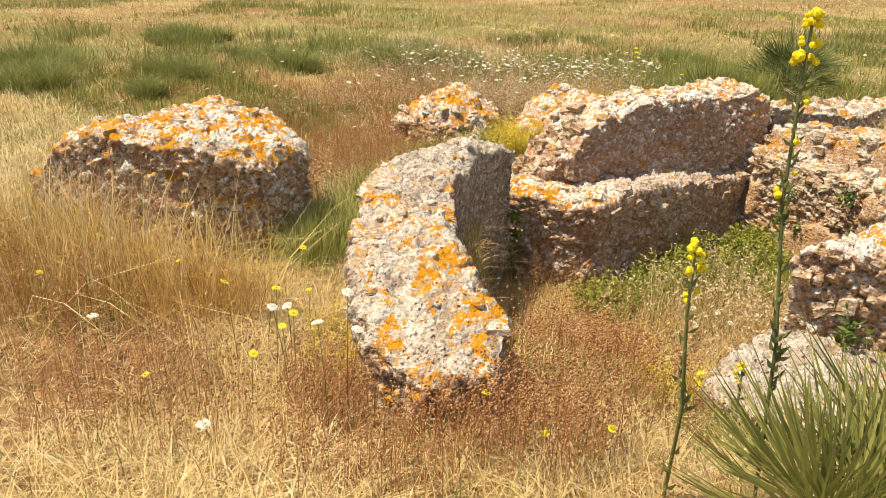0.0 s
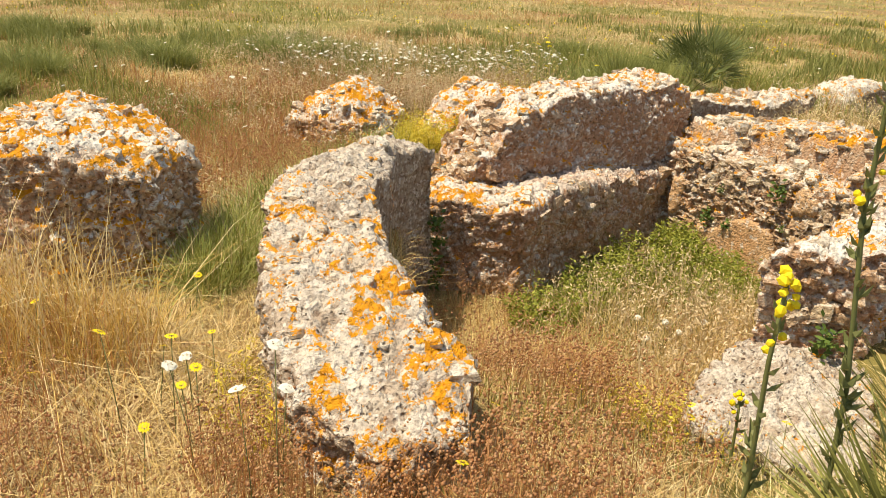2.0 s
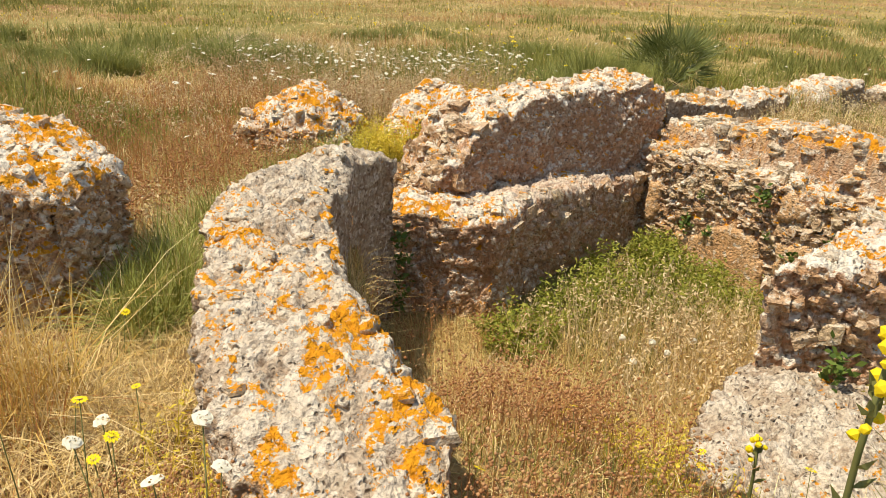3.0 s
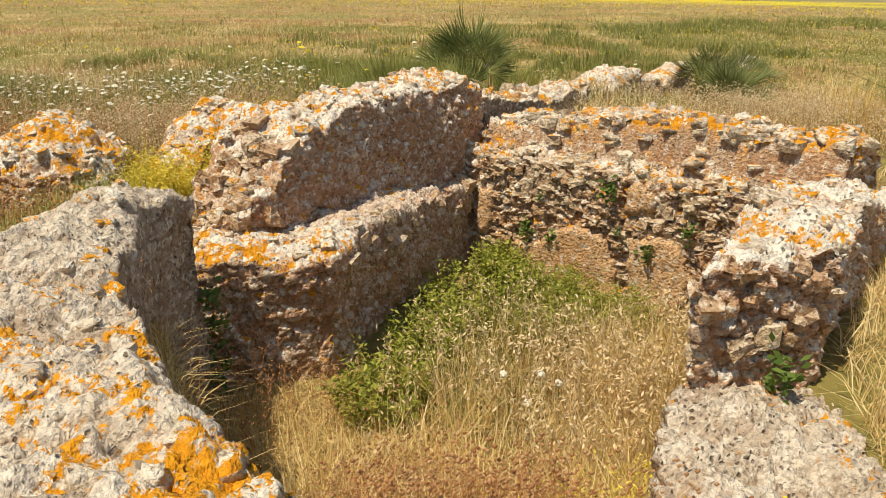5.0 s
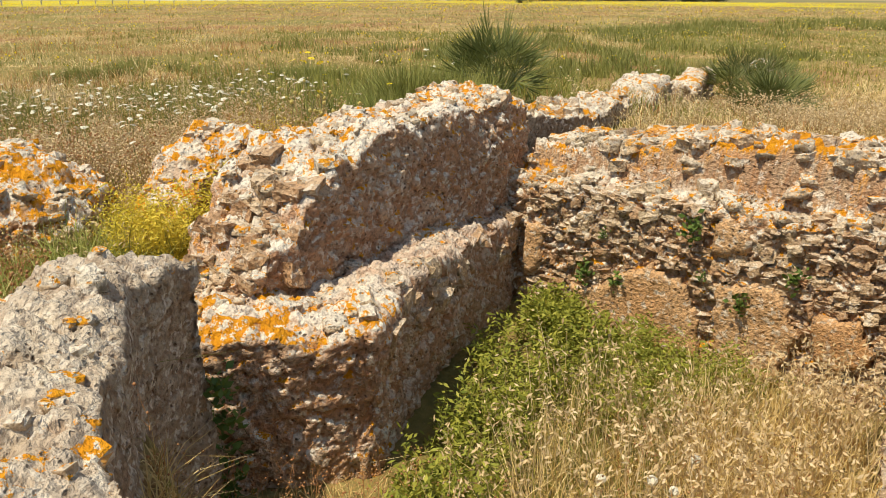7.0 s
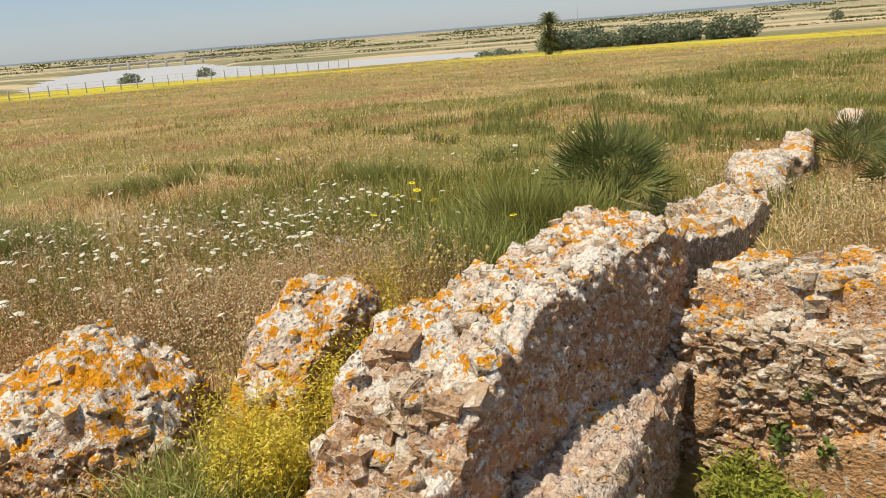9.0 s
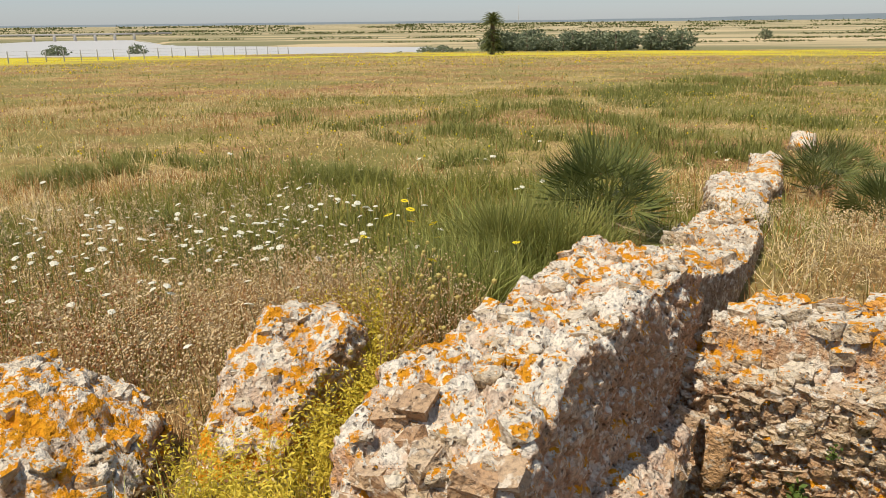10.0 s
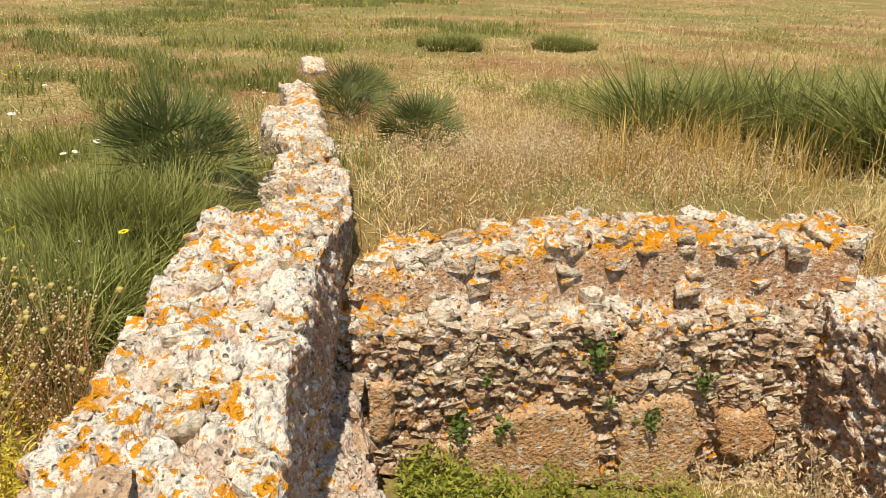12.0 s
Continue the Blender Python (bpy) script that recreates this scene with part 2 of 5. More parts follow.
def ground_material():
    m = material("dry meadow soil", 1.0)
    k = Nodes(m)
    pos = k.put("ShaderNodeNewGeometry").outputs["Position"]
    xyz = k.put("ShaderNodeSeparateXYZ", Vector=pos)
    stretch = k.math3("MULTIPLY", pos, (0.8, 1.0, 1.0))
    straw = k.mix(k.ramp(k.noise(14, 5, 0.75, pos), 0.35, 0.65), (0.17, 0.10, 0.035), (0.60, 0.45, 0.18))
    rust = k.mix(k.ramp(k.noise(11, 4, 0.75, pos), 0.35, 0.65), (0.16, 0.07, 0.03), (0.42, 0.25, 0.10))
    green = k.mix(k.noise(6, 5, 0.7, pos), (0.10, 0.10, 0.025), (0.30, 0.27, 0.07))
    base = k.mix(k.ramp(k.noise(0.33, 4, 0.6, stretch), 0.40, 0.58), straw, rust)
    base = k.mix(k.ramp(k.noise(0.16, 5, 0.65, k.math3("ADD", stretch, (31, 7, 0))), 0.42, 0.58, 0.0, 0.85), base, green)
    band = k.math("MULTIPLY", k.ramp(xyz.outputs[1], 85, 125), k.ramp(xyz.outputs[1], 172, 160))
    base = k.mix(k.math("MULTIPLY", band, k.ramp(k.noise(0.05, 4, 0.6, k.math3("MULTIPLY", pos, (0.5, 1.5, 1))), 0.42, 0.56)), base, (0.55, 0.47, 0.03))
    far = k.ramp(xyz.outputs[1], 172, 190)
    stripes = k.noise(0.012, 4, 0.6, k.math3("MULTIPLY", pos, (0.25, 2.2, 1)))
    plain = k.mix(k.ramp(stripes, 0.40, 0.62), (0.20, 0.19, 0.09), (0.52, 0.41, 0.24))
    base = k.mix(far, base, plain)
    k.colour(base)
    k.bump(k.noise(30, 5, 0.7, pos), 0.7, 0.05)
    return m


def leaf_material(name, a, b, tip=None, rough=0.6, through=0.22):
    m = material(name, rough)
    k = Nodes(m)
    geo = k.put("ShaderNodeNewGeometry")
    base = k.mix(geo.outputs["Random Per Island"], a, b)
    base = k.mix(k.ramp(k.noise(1.7, 3, 0.6, geo.outputs["Position"]), 0.35, 0.7, 0, 0.5), base, tip or b)
    k.colour(base)
    thin = k.put("ShaderNodeBsdfTranslucent", Color=base)
    both = k.put("ShaderNodeMixShader", Fac=through)
    k.l.new(k.out.outputs[0], both.inputs[1])
    k.l.new(thin.outputs[0], both.inputs[2])
    k.l.new(both.outputs[0], k.n["Material Output"].inputs["Surface"])
    return m


MAT_GROUND = ground_material()
MAT_STRAW = leaf_material("dry straw", (0.44, 0.29, 0.09), (0.86, 0.68, 0.31), (0.70, 0.50, 0.17))
MAT_GOLD = leaf_material("golden grass", (0.42, 0.26, 0.06), (0.82, 0.58, 0.19), (0.62, 0.41, 0.09))
MAT_RUST = leaf_material("rusty dry weed", (0.34, 0.14, 0.05), (0.66, 0.37, 0.14), (0.50, 0.23, 0.075))
MAT_GREEN = leaf_material("meadow green", (0.14, 0.16, 0.03), (0.40, 0.36, 0.08), (0.26, 0.26, 0.05))
MAT_FRESH = leaf_material("fresh grass", (0.26, 0.30, 0.06), (0.56, 0.56, 0.19), (0.40, 0.43, 0.11))
MAT_PALM = leaf_material("palm green", (0.06, 0.085, 0.022), (0.24, 0.26, 0.08), (0.14, 0.16, 0.045), 0.4, 0.2)


# ---- builders ----
def mesh_object(name, verts, faces, mat, parent=None, smooth=False):
    me = bpy.data.meshes.new(name)
    me.from_pydata([tuple(v) for v in verts], [], [tuple(f) for f in faces])
    me.materials.append(mat)
    if smooth:
        me.shade_smooth()
    ob = new(name, me)
    if parent:
        ob.parent = parent
    return ob


def fast_mesh(name, verts, tris, mat, smooth=False):
    """A mesh of triangles from arrays."""
    me = bpy.data.meshes.new(name)
    me.vertices.add(len(verts))
    me.vertices.foreach_set("co", np.asarray(verts, np.float32).ravel())
    me.loops.add(len(tris) * 3)
    me.loops.foreach_set("vertex_index", np.asarray(tris, np.int32).ravel())
    me.polygons.add(len(tris))
    me.polygons.foreach_set("loop_start", np.arange(0, len(tris) * 3, 3, dtype=np.int32))
    me.update(calc_edges=True)
    me.materials.append(mat)
    if smooth:
        me.shade_smooth()
    return me


def ruin(name, poly, top, base, mat, label, voxel=0.013, cell=0.11, amp=0.026, calm=None, moss=None, white=None, kind="structure", category="wall", seed=0, chip=0.10):
    """A ruined rubble wall: a prism over poly, re-meshed finely, its top warped to top(x, y) and its skin lumpy with stones."""
    height = max(top(np.array([p[0] for p in poly]), np.array([p[1] for p in poly])).max(), base + 0.3)
    bm = bmesh.new()
    low = [bm.verts.new((x, y, base)) for x, y in poly]
    high = [bm.verts.new((x, y, height)) for x, y in poly]
    bm.faces.new(low)
    bm.faces.new(high[::-1])
    for i in range(len(poly)):
        j = (i + 1) % len(poly)
        bm.faces.new((low[i], high[i], high[j], low[j]))
    bmesh.ops.recalc_face_normals(bm, faces=bm.faces)
    me = bpy.data.meshes.new(name)
    bm.to_mesh(me)
    bm.free()
    ob = new(name, me)
    mod = ob.modifiers.new("remesh", "REMESH")
    mod.mode, mod.voxel_size = "VOXEL", voxel
    done = bpy.data.meshes.new_from_object(ob.evaluated_get(bpy.context.evaluated_depsgraph_get()))
    ob.modifiers.clear()
    ob.data = done
    done.name = name
    n = len(done.vertices)
    co, no = np.empty(n * 3, np.float32), np.empty(n * 3, np.float32)
    done.vertices.foreach_get("co", co)
    done.vertices.foreach_get("normal", no)
    co, no = co.reshape(-1, 3).astype(float), no.reshape(-1, 3).astype(float)
    d = edge_distance(poly, co[:, 0], co[:, 1])
    flat = np.stack([co[:, 0], co[:, 1], np.full(n, seed * 3.7)], 1)
    crown = top(co[:, 0], co[:, 1]) + (fbm(flat, 3.5, seed + 11) - 0.5) * 0.16 - chip * np.exp(-d / 0.07) * fbm(flat, 6, seed + 21)
    co[:, 2] = base + (co[:, 2] - base) / (height - base) * (crown - base)
    big = fbm(co, 2.2, seed + 31, 2) - 0.5
    f1, f2, who = worley(co / np.array([cell, cell, cell * 0.7]) + np.stack([fbm(co, 9, 5 + i) - 0.5 for i in range(3)], 1) * 1.5, seed)
    dome = np.clip((f2 - f1) / 0.30, 0, 1) ** 0.6
    g1, g2, _ = worley(co / 0.045, seed + 50)
    fine = np.clip((g2 - g1) / 0.5, 0, 1) - 0.5
    rough = fbm(co, 22, seed + 41) - 0.5
    p1, _, _ = worley(co / np.array([0.05, 0.05, 0.036]) + 0.6 * fine[:, None], seed + 71)
    much = np.ones(n) if calm is None else calm(co, no)
    gnaw = np.clip(fbm(co, 13, seed + 61, 4) - 0.56, 0, 1)
    push = much * (amp * (dome - 0.6) + amp * 1.2 * (who - 0.5) + 0.013 * fine - 0.22 * gnaw) + big * 0.10 + rough * 0.05 * (0.4 + 0.6 * much) - 0.034 * np.clip(0.42 - p1, 0, 1)
    co = co + no * push[:, None]
    done.vertices.foreach_set("co", co.astype(np.float32).ravel())
    even = np.ones(n)
    for key, values in (("cell", who), ("joint", 1 - dome), ("moss", (moss(co) if moss else even) + 1.3 * (fbm(co, 2.6, seed + 81, 2) - 0.5)), ("white", white(co) if white else even)):
        done.attributes.new(key, "FLOAT", "POINT").data.foreach_set("value", values.astype(np.float32))
    done.materials.clear()
    done.materials.append(mat)
    done.shade_smooth()
    done.update()
    return tagged(ob, label, category, kind=kind)


def sprout(roots, height, width, lean, bend=0.35, segments=2, heading=None):
    """Blades as tapering ribbons from roots (n, 3): vertices and triangles."""
    n = len(roots)
    a = rng.uniform(0, 2 * np.pi, n) if heading is None else heading
    out = np.stack([np.cos(a), np.sin(a), 0 * a], 1)
    turn = a + rng.uniform(-1.2, 1.2, n) + np.pi / 2
    wide = np.stack([np.cos(turn), np.sin(turn), 0 * a], 1) * (np.broadcast_to(width, n) / 2)[:, None]
    h, ln = np.broadcast_to(height, n)[:, None], np.broadcast_to(lean, n)[:, None]
    rows = []
    for s in range(segments):
        u = s / segments
        c = roots + np.array([0, 0, 1.0]) * (h * (u - bend * ln * u * u)) + out * (h * ln * u ** 1.6)
        rows += [c - wide * (1 - 0.55 * u), c + wide * (1 - 0.55 * u)]
    rows.append(roots + np.array([0, 0, 1.0]) * (h * (1 - bend * ln)) + out * (h * ln))
    verts = np.stack(rows, 1).reshape(-1, 3)
    k = 2 * segments + 1
    tri = []
    for s in range(segments - 1):
        b = 2 * s
        tri += [(b, b + 1, b + 3), (b, b + 3, b + 2)]
    b = 2 * (segments - 1)
    tri.append((b, b + 1, b + 2))
    tris = (np.arange(n)[:, None, None] * k + np.array(tri)[None]).reshape(-1, 3)
    return verts, tris


def clear_of_walls(x, y, gap=0.02):
    ok = np.ones(len(x), bool)
    for poly in FOOTPRINTS:
        ok &= ~(inside(poly, x, y) | (edge_distance(poly, x, y) < gap))
    return ok


def strew(n, where, gap=0.04):
    """Up to n root points from where(n) that stand on the ground and clear of walls."""
    x, y = where(n)
    ok = clear_of_walls(x, y, gap)
    x, y = x[ok], y[ok]
    return np.stack([x, y, ground_z(x, y) - 0.01], 1)


def stuff(name, verts, tris, mat, label, category):
    return tagged(new(name, fast_mesh(name, verts, tris, mat)), label, category, kind="stuff")


# ---- ground ----
def spaced(lo, hi, cell, grow, far):
    mid = np.arange(lo, hi + 1e-6, cell)
    tail, s = [], cell
    while sum(tail) < far:
        s *= grow
        tail.append(s)
    tail = np.cumsum(tail)
    return mid, tail


def build_ground():
    mx, tx = spaced(-6, 4, 0.09, 1.07, 4500)
    my, ty = spaced(-2.5, 9.5, 0.09, 1.05, 4500)
    _, tb = spaced(0, 1, 0.2, 1.3, 4500)
    xs = np.concatenate([mx[0] - tx[::-1], mx, mx[-1] + tx])
    ys = np.concatenate([my[0] - tb[::-1], my, my[-1] + ty])
    gx, gy = np.meshgrid(xs, ys)
    verts = np.stack([gx.ravel(), gy.ravel(), ground_z(gx, gy).ravel()], 1)
    nx, ny = len(xs), len(ys)
    i = (np.arange(ny - 1)[:, None] * nx + np.arange(nx - 1)[None]).ravel()
    tris = np.concatenate([np.stack([i, i + 1, i + nx + 1], 1), np.stack([i, i + nx + 1, i + nx], 1)])
    return tagged(new("ground", fast_mesh("ground", verts, tris, MAT_GROUND, True)), "dry meadow ground with straw, soil and a sunken room floor", "ground", kind="structure")


build_ground()

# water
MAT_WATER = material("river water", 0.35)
# pale base colour stands in for the bright sky reflection
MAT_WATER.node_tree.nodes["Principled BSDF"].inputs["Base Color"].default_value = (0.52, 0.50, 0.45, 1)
k = Nodes(MAT_WATER)
k.bump(k.noise(0.6, 4, 0.6), 0.25, 0.3)
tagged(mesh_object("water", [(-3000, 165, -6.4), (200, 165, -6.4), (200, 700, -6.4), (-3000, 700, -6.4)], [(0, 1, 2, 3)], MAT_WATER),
       "pale grey river with the sky's reflection put into its colour", "river", kind="structure")


# ---- walls ----
def along(ax, ay, bx, by, zs):
    """A height profile along a line, from (share, z) pairs."""
    us, vs = [u for u, _ in zs], [v for _, v in zs]
    n2 = (bx - ax) ** 2 + (by - ay) ** 2
    return lambda x, y: np.interp(((x - ax) * (bx - ax) + (y - ay) * (by - ay)) / n2, us, vs)


def near_calm(co, no):
    return 1 - 0.8 * step(0.45, 0.8, no[:, 0] * 0.88 + no[:, 1] * 0.47)


def big_calm(co, no):
    return 1 - 0.40 * step(0.4, 0.8, no[:, 0] * 0.83 - no[:, 1] * 0.56)


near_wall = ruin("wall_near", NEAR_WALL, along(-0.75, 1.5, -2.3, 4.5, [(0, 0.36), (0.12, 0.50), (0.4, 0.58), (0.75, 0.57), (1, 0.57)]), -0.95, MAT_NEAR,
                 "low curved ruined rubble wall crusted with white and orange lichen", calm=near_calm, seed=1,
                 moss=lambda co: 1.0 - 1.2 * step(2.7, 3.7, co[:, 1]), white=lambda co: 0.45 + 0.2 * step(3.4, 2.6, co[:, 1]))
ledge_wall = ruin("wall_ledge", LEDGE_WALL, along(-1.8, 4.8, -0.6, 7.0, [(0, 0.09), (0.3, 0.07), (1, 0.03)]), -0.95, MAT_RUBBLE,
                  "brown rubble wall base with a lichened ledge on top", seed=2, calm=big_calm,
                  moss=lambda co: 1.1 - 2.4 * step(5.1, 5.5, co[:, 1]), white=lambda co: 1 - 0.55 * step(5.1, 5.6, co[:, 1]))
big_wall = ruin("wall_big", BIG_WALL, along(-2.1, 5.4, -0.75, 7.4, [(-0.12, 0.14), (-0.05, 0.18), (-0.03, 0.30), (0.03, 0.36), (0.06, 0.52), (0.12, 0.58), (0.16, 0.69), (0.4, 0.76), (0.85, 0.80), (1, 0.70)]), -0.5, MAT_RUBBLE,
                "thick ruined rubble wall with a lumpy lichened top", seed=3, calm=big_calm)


def back_top(x, y):
    depth = -side(-0.40, 6.74, 1.50, 5.50, x, y)
    rise = np.interp(x, [-0.5, 0.2, 0.45, 1.8], [0.23, 0.24, 0.33, 0.34])
    return 0.27 + rise * step(0.14, 0.24, depth)


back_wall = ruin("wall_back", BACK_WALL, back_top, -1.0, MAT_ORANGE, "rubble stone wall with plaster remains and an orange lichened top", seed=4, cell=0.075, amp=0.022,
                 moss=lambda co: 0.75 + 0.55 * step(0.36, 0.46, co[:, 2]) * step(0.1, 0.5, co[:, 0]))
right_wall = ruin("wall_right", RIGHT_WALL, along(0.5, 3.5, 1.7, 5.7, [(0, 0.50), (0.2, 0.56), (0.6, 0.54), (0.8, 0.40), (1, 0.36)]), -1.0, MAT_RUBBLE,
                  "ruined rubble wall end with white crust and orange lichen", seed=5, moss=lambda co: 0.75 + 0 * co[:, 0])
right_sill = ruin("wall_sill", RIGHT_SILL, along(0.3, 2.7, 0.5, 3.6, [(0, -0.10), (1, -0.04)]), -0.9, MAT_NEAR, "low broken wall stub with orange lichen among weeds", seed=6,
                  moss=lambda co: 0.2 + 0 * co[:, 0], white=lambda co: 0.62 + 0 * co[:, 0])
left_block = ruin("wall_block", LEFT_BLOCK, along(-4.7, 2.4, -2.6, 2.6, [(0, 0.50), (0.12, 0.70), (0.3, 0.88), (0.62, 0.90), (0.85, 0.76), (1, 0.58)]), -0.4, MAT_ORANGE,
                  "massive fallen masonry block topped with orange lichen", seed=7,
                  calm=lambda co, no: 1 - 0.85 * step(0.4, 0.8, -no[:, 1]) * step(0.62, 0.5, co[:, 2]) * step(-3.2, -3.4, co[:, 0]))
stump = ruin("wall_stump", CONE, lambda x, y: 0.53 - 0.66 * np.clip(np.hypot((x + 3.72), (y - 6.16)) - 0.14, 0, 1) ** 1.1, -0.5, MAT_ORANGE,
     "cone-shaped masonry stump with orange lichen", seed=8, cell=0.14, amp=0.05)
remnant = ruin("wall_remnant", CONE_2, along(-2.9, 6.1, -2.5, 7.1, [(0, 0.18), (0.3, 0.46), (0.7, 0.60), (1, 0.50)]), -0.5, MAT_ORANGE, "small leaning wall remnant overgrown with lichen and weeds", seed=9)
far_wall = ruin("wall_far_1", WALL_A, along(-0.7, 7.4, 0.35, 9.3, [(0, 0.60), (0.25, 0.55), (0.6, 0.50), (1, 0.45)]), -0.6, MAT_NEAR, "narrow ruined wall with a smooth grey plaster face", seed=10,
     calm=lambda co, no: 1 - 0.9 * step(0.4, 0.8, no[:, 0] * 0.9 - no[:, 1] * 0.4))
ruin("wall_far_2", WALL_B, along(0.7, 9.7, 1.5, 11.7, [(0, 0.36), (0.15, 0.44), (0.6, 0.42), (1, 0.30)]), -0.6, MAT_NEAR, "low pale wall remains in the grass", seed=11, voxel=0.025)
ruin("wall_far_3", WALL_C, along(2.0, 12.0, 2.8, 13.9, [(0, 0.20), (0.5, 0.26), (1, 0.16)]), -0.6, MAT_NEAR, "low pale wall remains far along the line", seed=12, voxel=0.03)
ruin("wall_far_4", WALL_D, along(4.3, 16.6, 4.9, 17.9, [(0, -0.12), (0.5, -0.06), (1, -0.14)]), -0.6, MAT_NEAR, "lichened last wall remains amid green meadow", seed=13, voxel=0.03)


# ---- loose stones in and on the walls ----

def part(name, bm_or_mesh, mat, parent, label="", place=None):
    """One mesh object under a thing or a part."""
    me = bm_or_mesh
    if isinstance(me, bmesh.types.BMesh):
        me = bpy.data.meshes.new(name)
        bm_or_mesh.to_mesh(me)
        bm_or_mesh.free()
    if mat and not me.materials:
        me.materials.append(mat)
    ob = new(name, me)
    ob.parent = parent
    if place is not None:
        ob.matrix_basis = place
    if label:
        tagged(ob, label)
    return ob


def stone_mesh(seed, cuts=1, rough=0.62):
    bm = bmesh.new()
    bmesh.ops.create_cube(bm, size=1.0)
    bmesh.ops.subdivide_edges(bm, edges=bm.edges[:], cuts=cuts, use_grid_fill=True)
    for v in bm.verts:
        n = v.co.normalized()
        v.co = v.co.lerp(n * 0.62, 0.3)
        v.co *= 1 + rough * (noise.noise(n * 1.7 + Vector((seed * 3.1, 0, seed))) + 0.4 * noise.noise(n * 4 + Vector((seed, 9, 0))))
    bmesh.ops.triangulate(bm, faces=bm.faces[:])
    me = bpy.data.meshes.new("stone")
    bm.to_mesh(me)
    bm.free()
    me.materials.append(MAT_STONE)
    return me


STONES = [stone_mesh(i) for i in range(14)]
for me in STONES[:7]:
    me.shade_smooth()
FACE_STONES = []
for i in range(16):
    me = stone_mesh(i + 30, rough=0.8)
    me.materials.clear()
    me.materials.append(MAT_FACE)
    FACE_STONES.append(me)
TREES = {}


def tree_of(ob):
    if ob.name not in TREES:
        n = len(ob.data.vertices)
        co = np.empty(n * 3, np.float32)
        ob.data.vertices.foreach_get("co", co)
        TREES[ob.name] = BVHTree.FromPolygons(co.reshape(-1, 3).tolist(), [tuple(p.vertices) for p in ob.data.polygons])
    return TREES[ob.name]


def stone(parent, place, size, rz=None, tilt=20, kinds=None):
    sx, sy, sz = size
    m = pose(*place, random.uniform(-tilt, tilt), random.uniform(-tilt, tilt), random.uniform(0, 360) if rz is None else rz) @ Matrix.Diagonal((sx, sy, sz, 1))
    return part("stone", random.choice(kinds or STONES), None, parent, place=m)


def stones_on_top(wall, poly, count, small, large, edge=0.35):
    """Stones bedded in a wall's top; edge: the share of them that sit along its rim."""
    tree = tree_of(wall)
    xs, ys = [p[0] for p in poly], [p[1] for p in poly]
    done = 0
    while done < count:
        x, y = random.uniform(min(xs), max(xs)), random.uniform(min(ys), max(ys))
        d = float(edge_distance(poly, np.array(x), np.array(y)))
        if not bool(inside(poly, np.array(x), np.array(y))) or d < 0.04 or (random.random() < edge and d > 0.13):
            continue
        hit, normal, _, _ = tree.ray_cast(Vector((x, y, 5)), Vector((0, 0, -1)))
        if hit:
            s = random.uniform(small, large) * random.uniform(0.8, 1.2)
            stone(wall, hit - Vector((0, 0, 0.12 * s)), (s * random.uniform(0.8, 1.4), s, s * random.uniform(0.5, 0.8)))
            done += 1


def stones_on_side(wall, ax, ay, bx, by, z0, z1, count, small, large):
    """Stones bedded in a wall's side, seen square from the right of the line a-b."""
    tree = tree_of(wall)
    d = Vector((bx - ax, by - ay, 0)).normalized()
    n = Vector((d.y, -d.x, 0))
    for _ in range(count):
        u = random.random()
        p = Vector((ax + (bx - ax) * u, ay + (by - ay) * u, random.uniform(z0, z1)))
        hit, normal, _, _ = tree.ray_cast(p + n * 1.0, -n)
        if hit:
            s = random.uniform(small, large)
            stone(wall, hit - n * 0.22 * s, (s * random.uniform(0.8, 1.2), s, s * random.uniform(0.6, 1.0)), math.degrees(math.atan2(d.y, d.x)), 28, FACE_STONES)


# back wall face: courses of rubble between plaster remains
BU, BN, BO = Vector((0.837, -0.547, 0)), Vector((-0.547, -0.837, 0)), Vector((-0.40, 6.74, 0))
PLASTER = [[(0.09, -0.44), (0.28, -0.43), (0.45, -0.30), (0.66, -0.19), (0.85, -0.24), (1.0, -0.48), (1.02, -0.74), (0.22, -0.76)],
           [(1.05, -0.22), (1.30, -0.16), (1.45, -0.22), (1.57, -0.42), (1.48, -0.78), (1.12, -0.76), (1.08, -0.50)],
           [(0.98, 0.17), (1.12, 0.18), (1.24, 0.13), (1.25, 0.0), (1.12, -0.05), (1.02, -0.03)],
           [(-0.27, -0.06), (-0.18, -0.05), (-0.11, -0.08), (-0.12, -0.40), (-0.17, -0.46), (-0.26, -0.44)],
           [(1.62, -0.30), (1.85, -0.26), (1.98, -0.45), (1.80, -0.62), (1.64, -0.55)]]
HOLES = [(0.20, -0.17), (2.0, -0.04), (0.02, -0.30)]
MAT_PLASTER = rubble_material("ochre plaster", (0.66, 0.35, 0.14), (0.70, 0.40, 0.18), (0.74, 0.46, 0.23), (0.76, 0.52, 0.29), -2.0, 0.3, True)


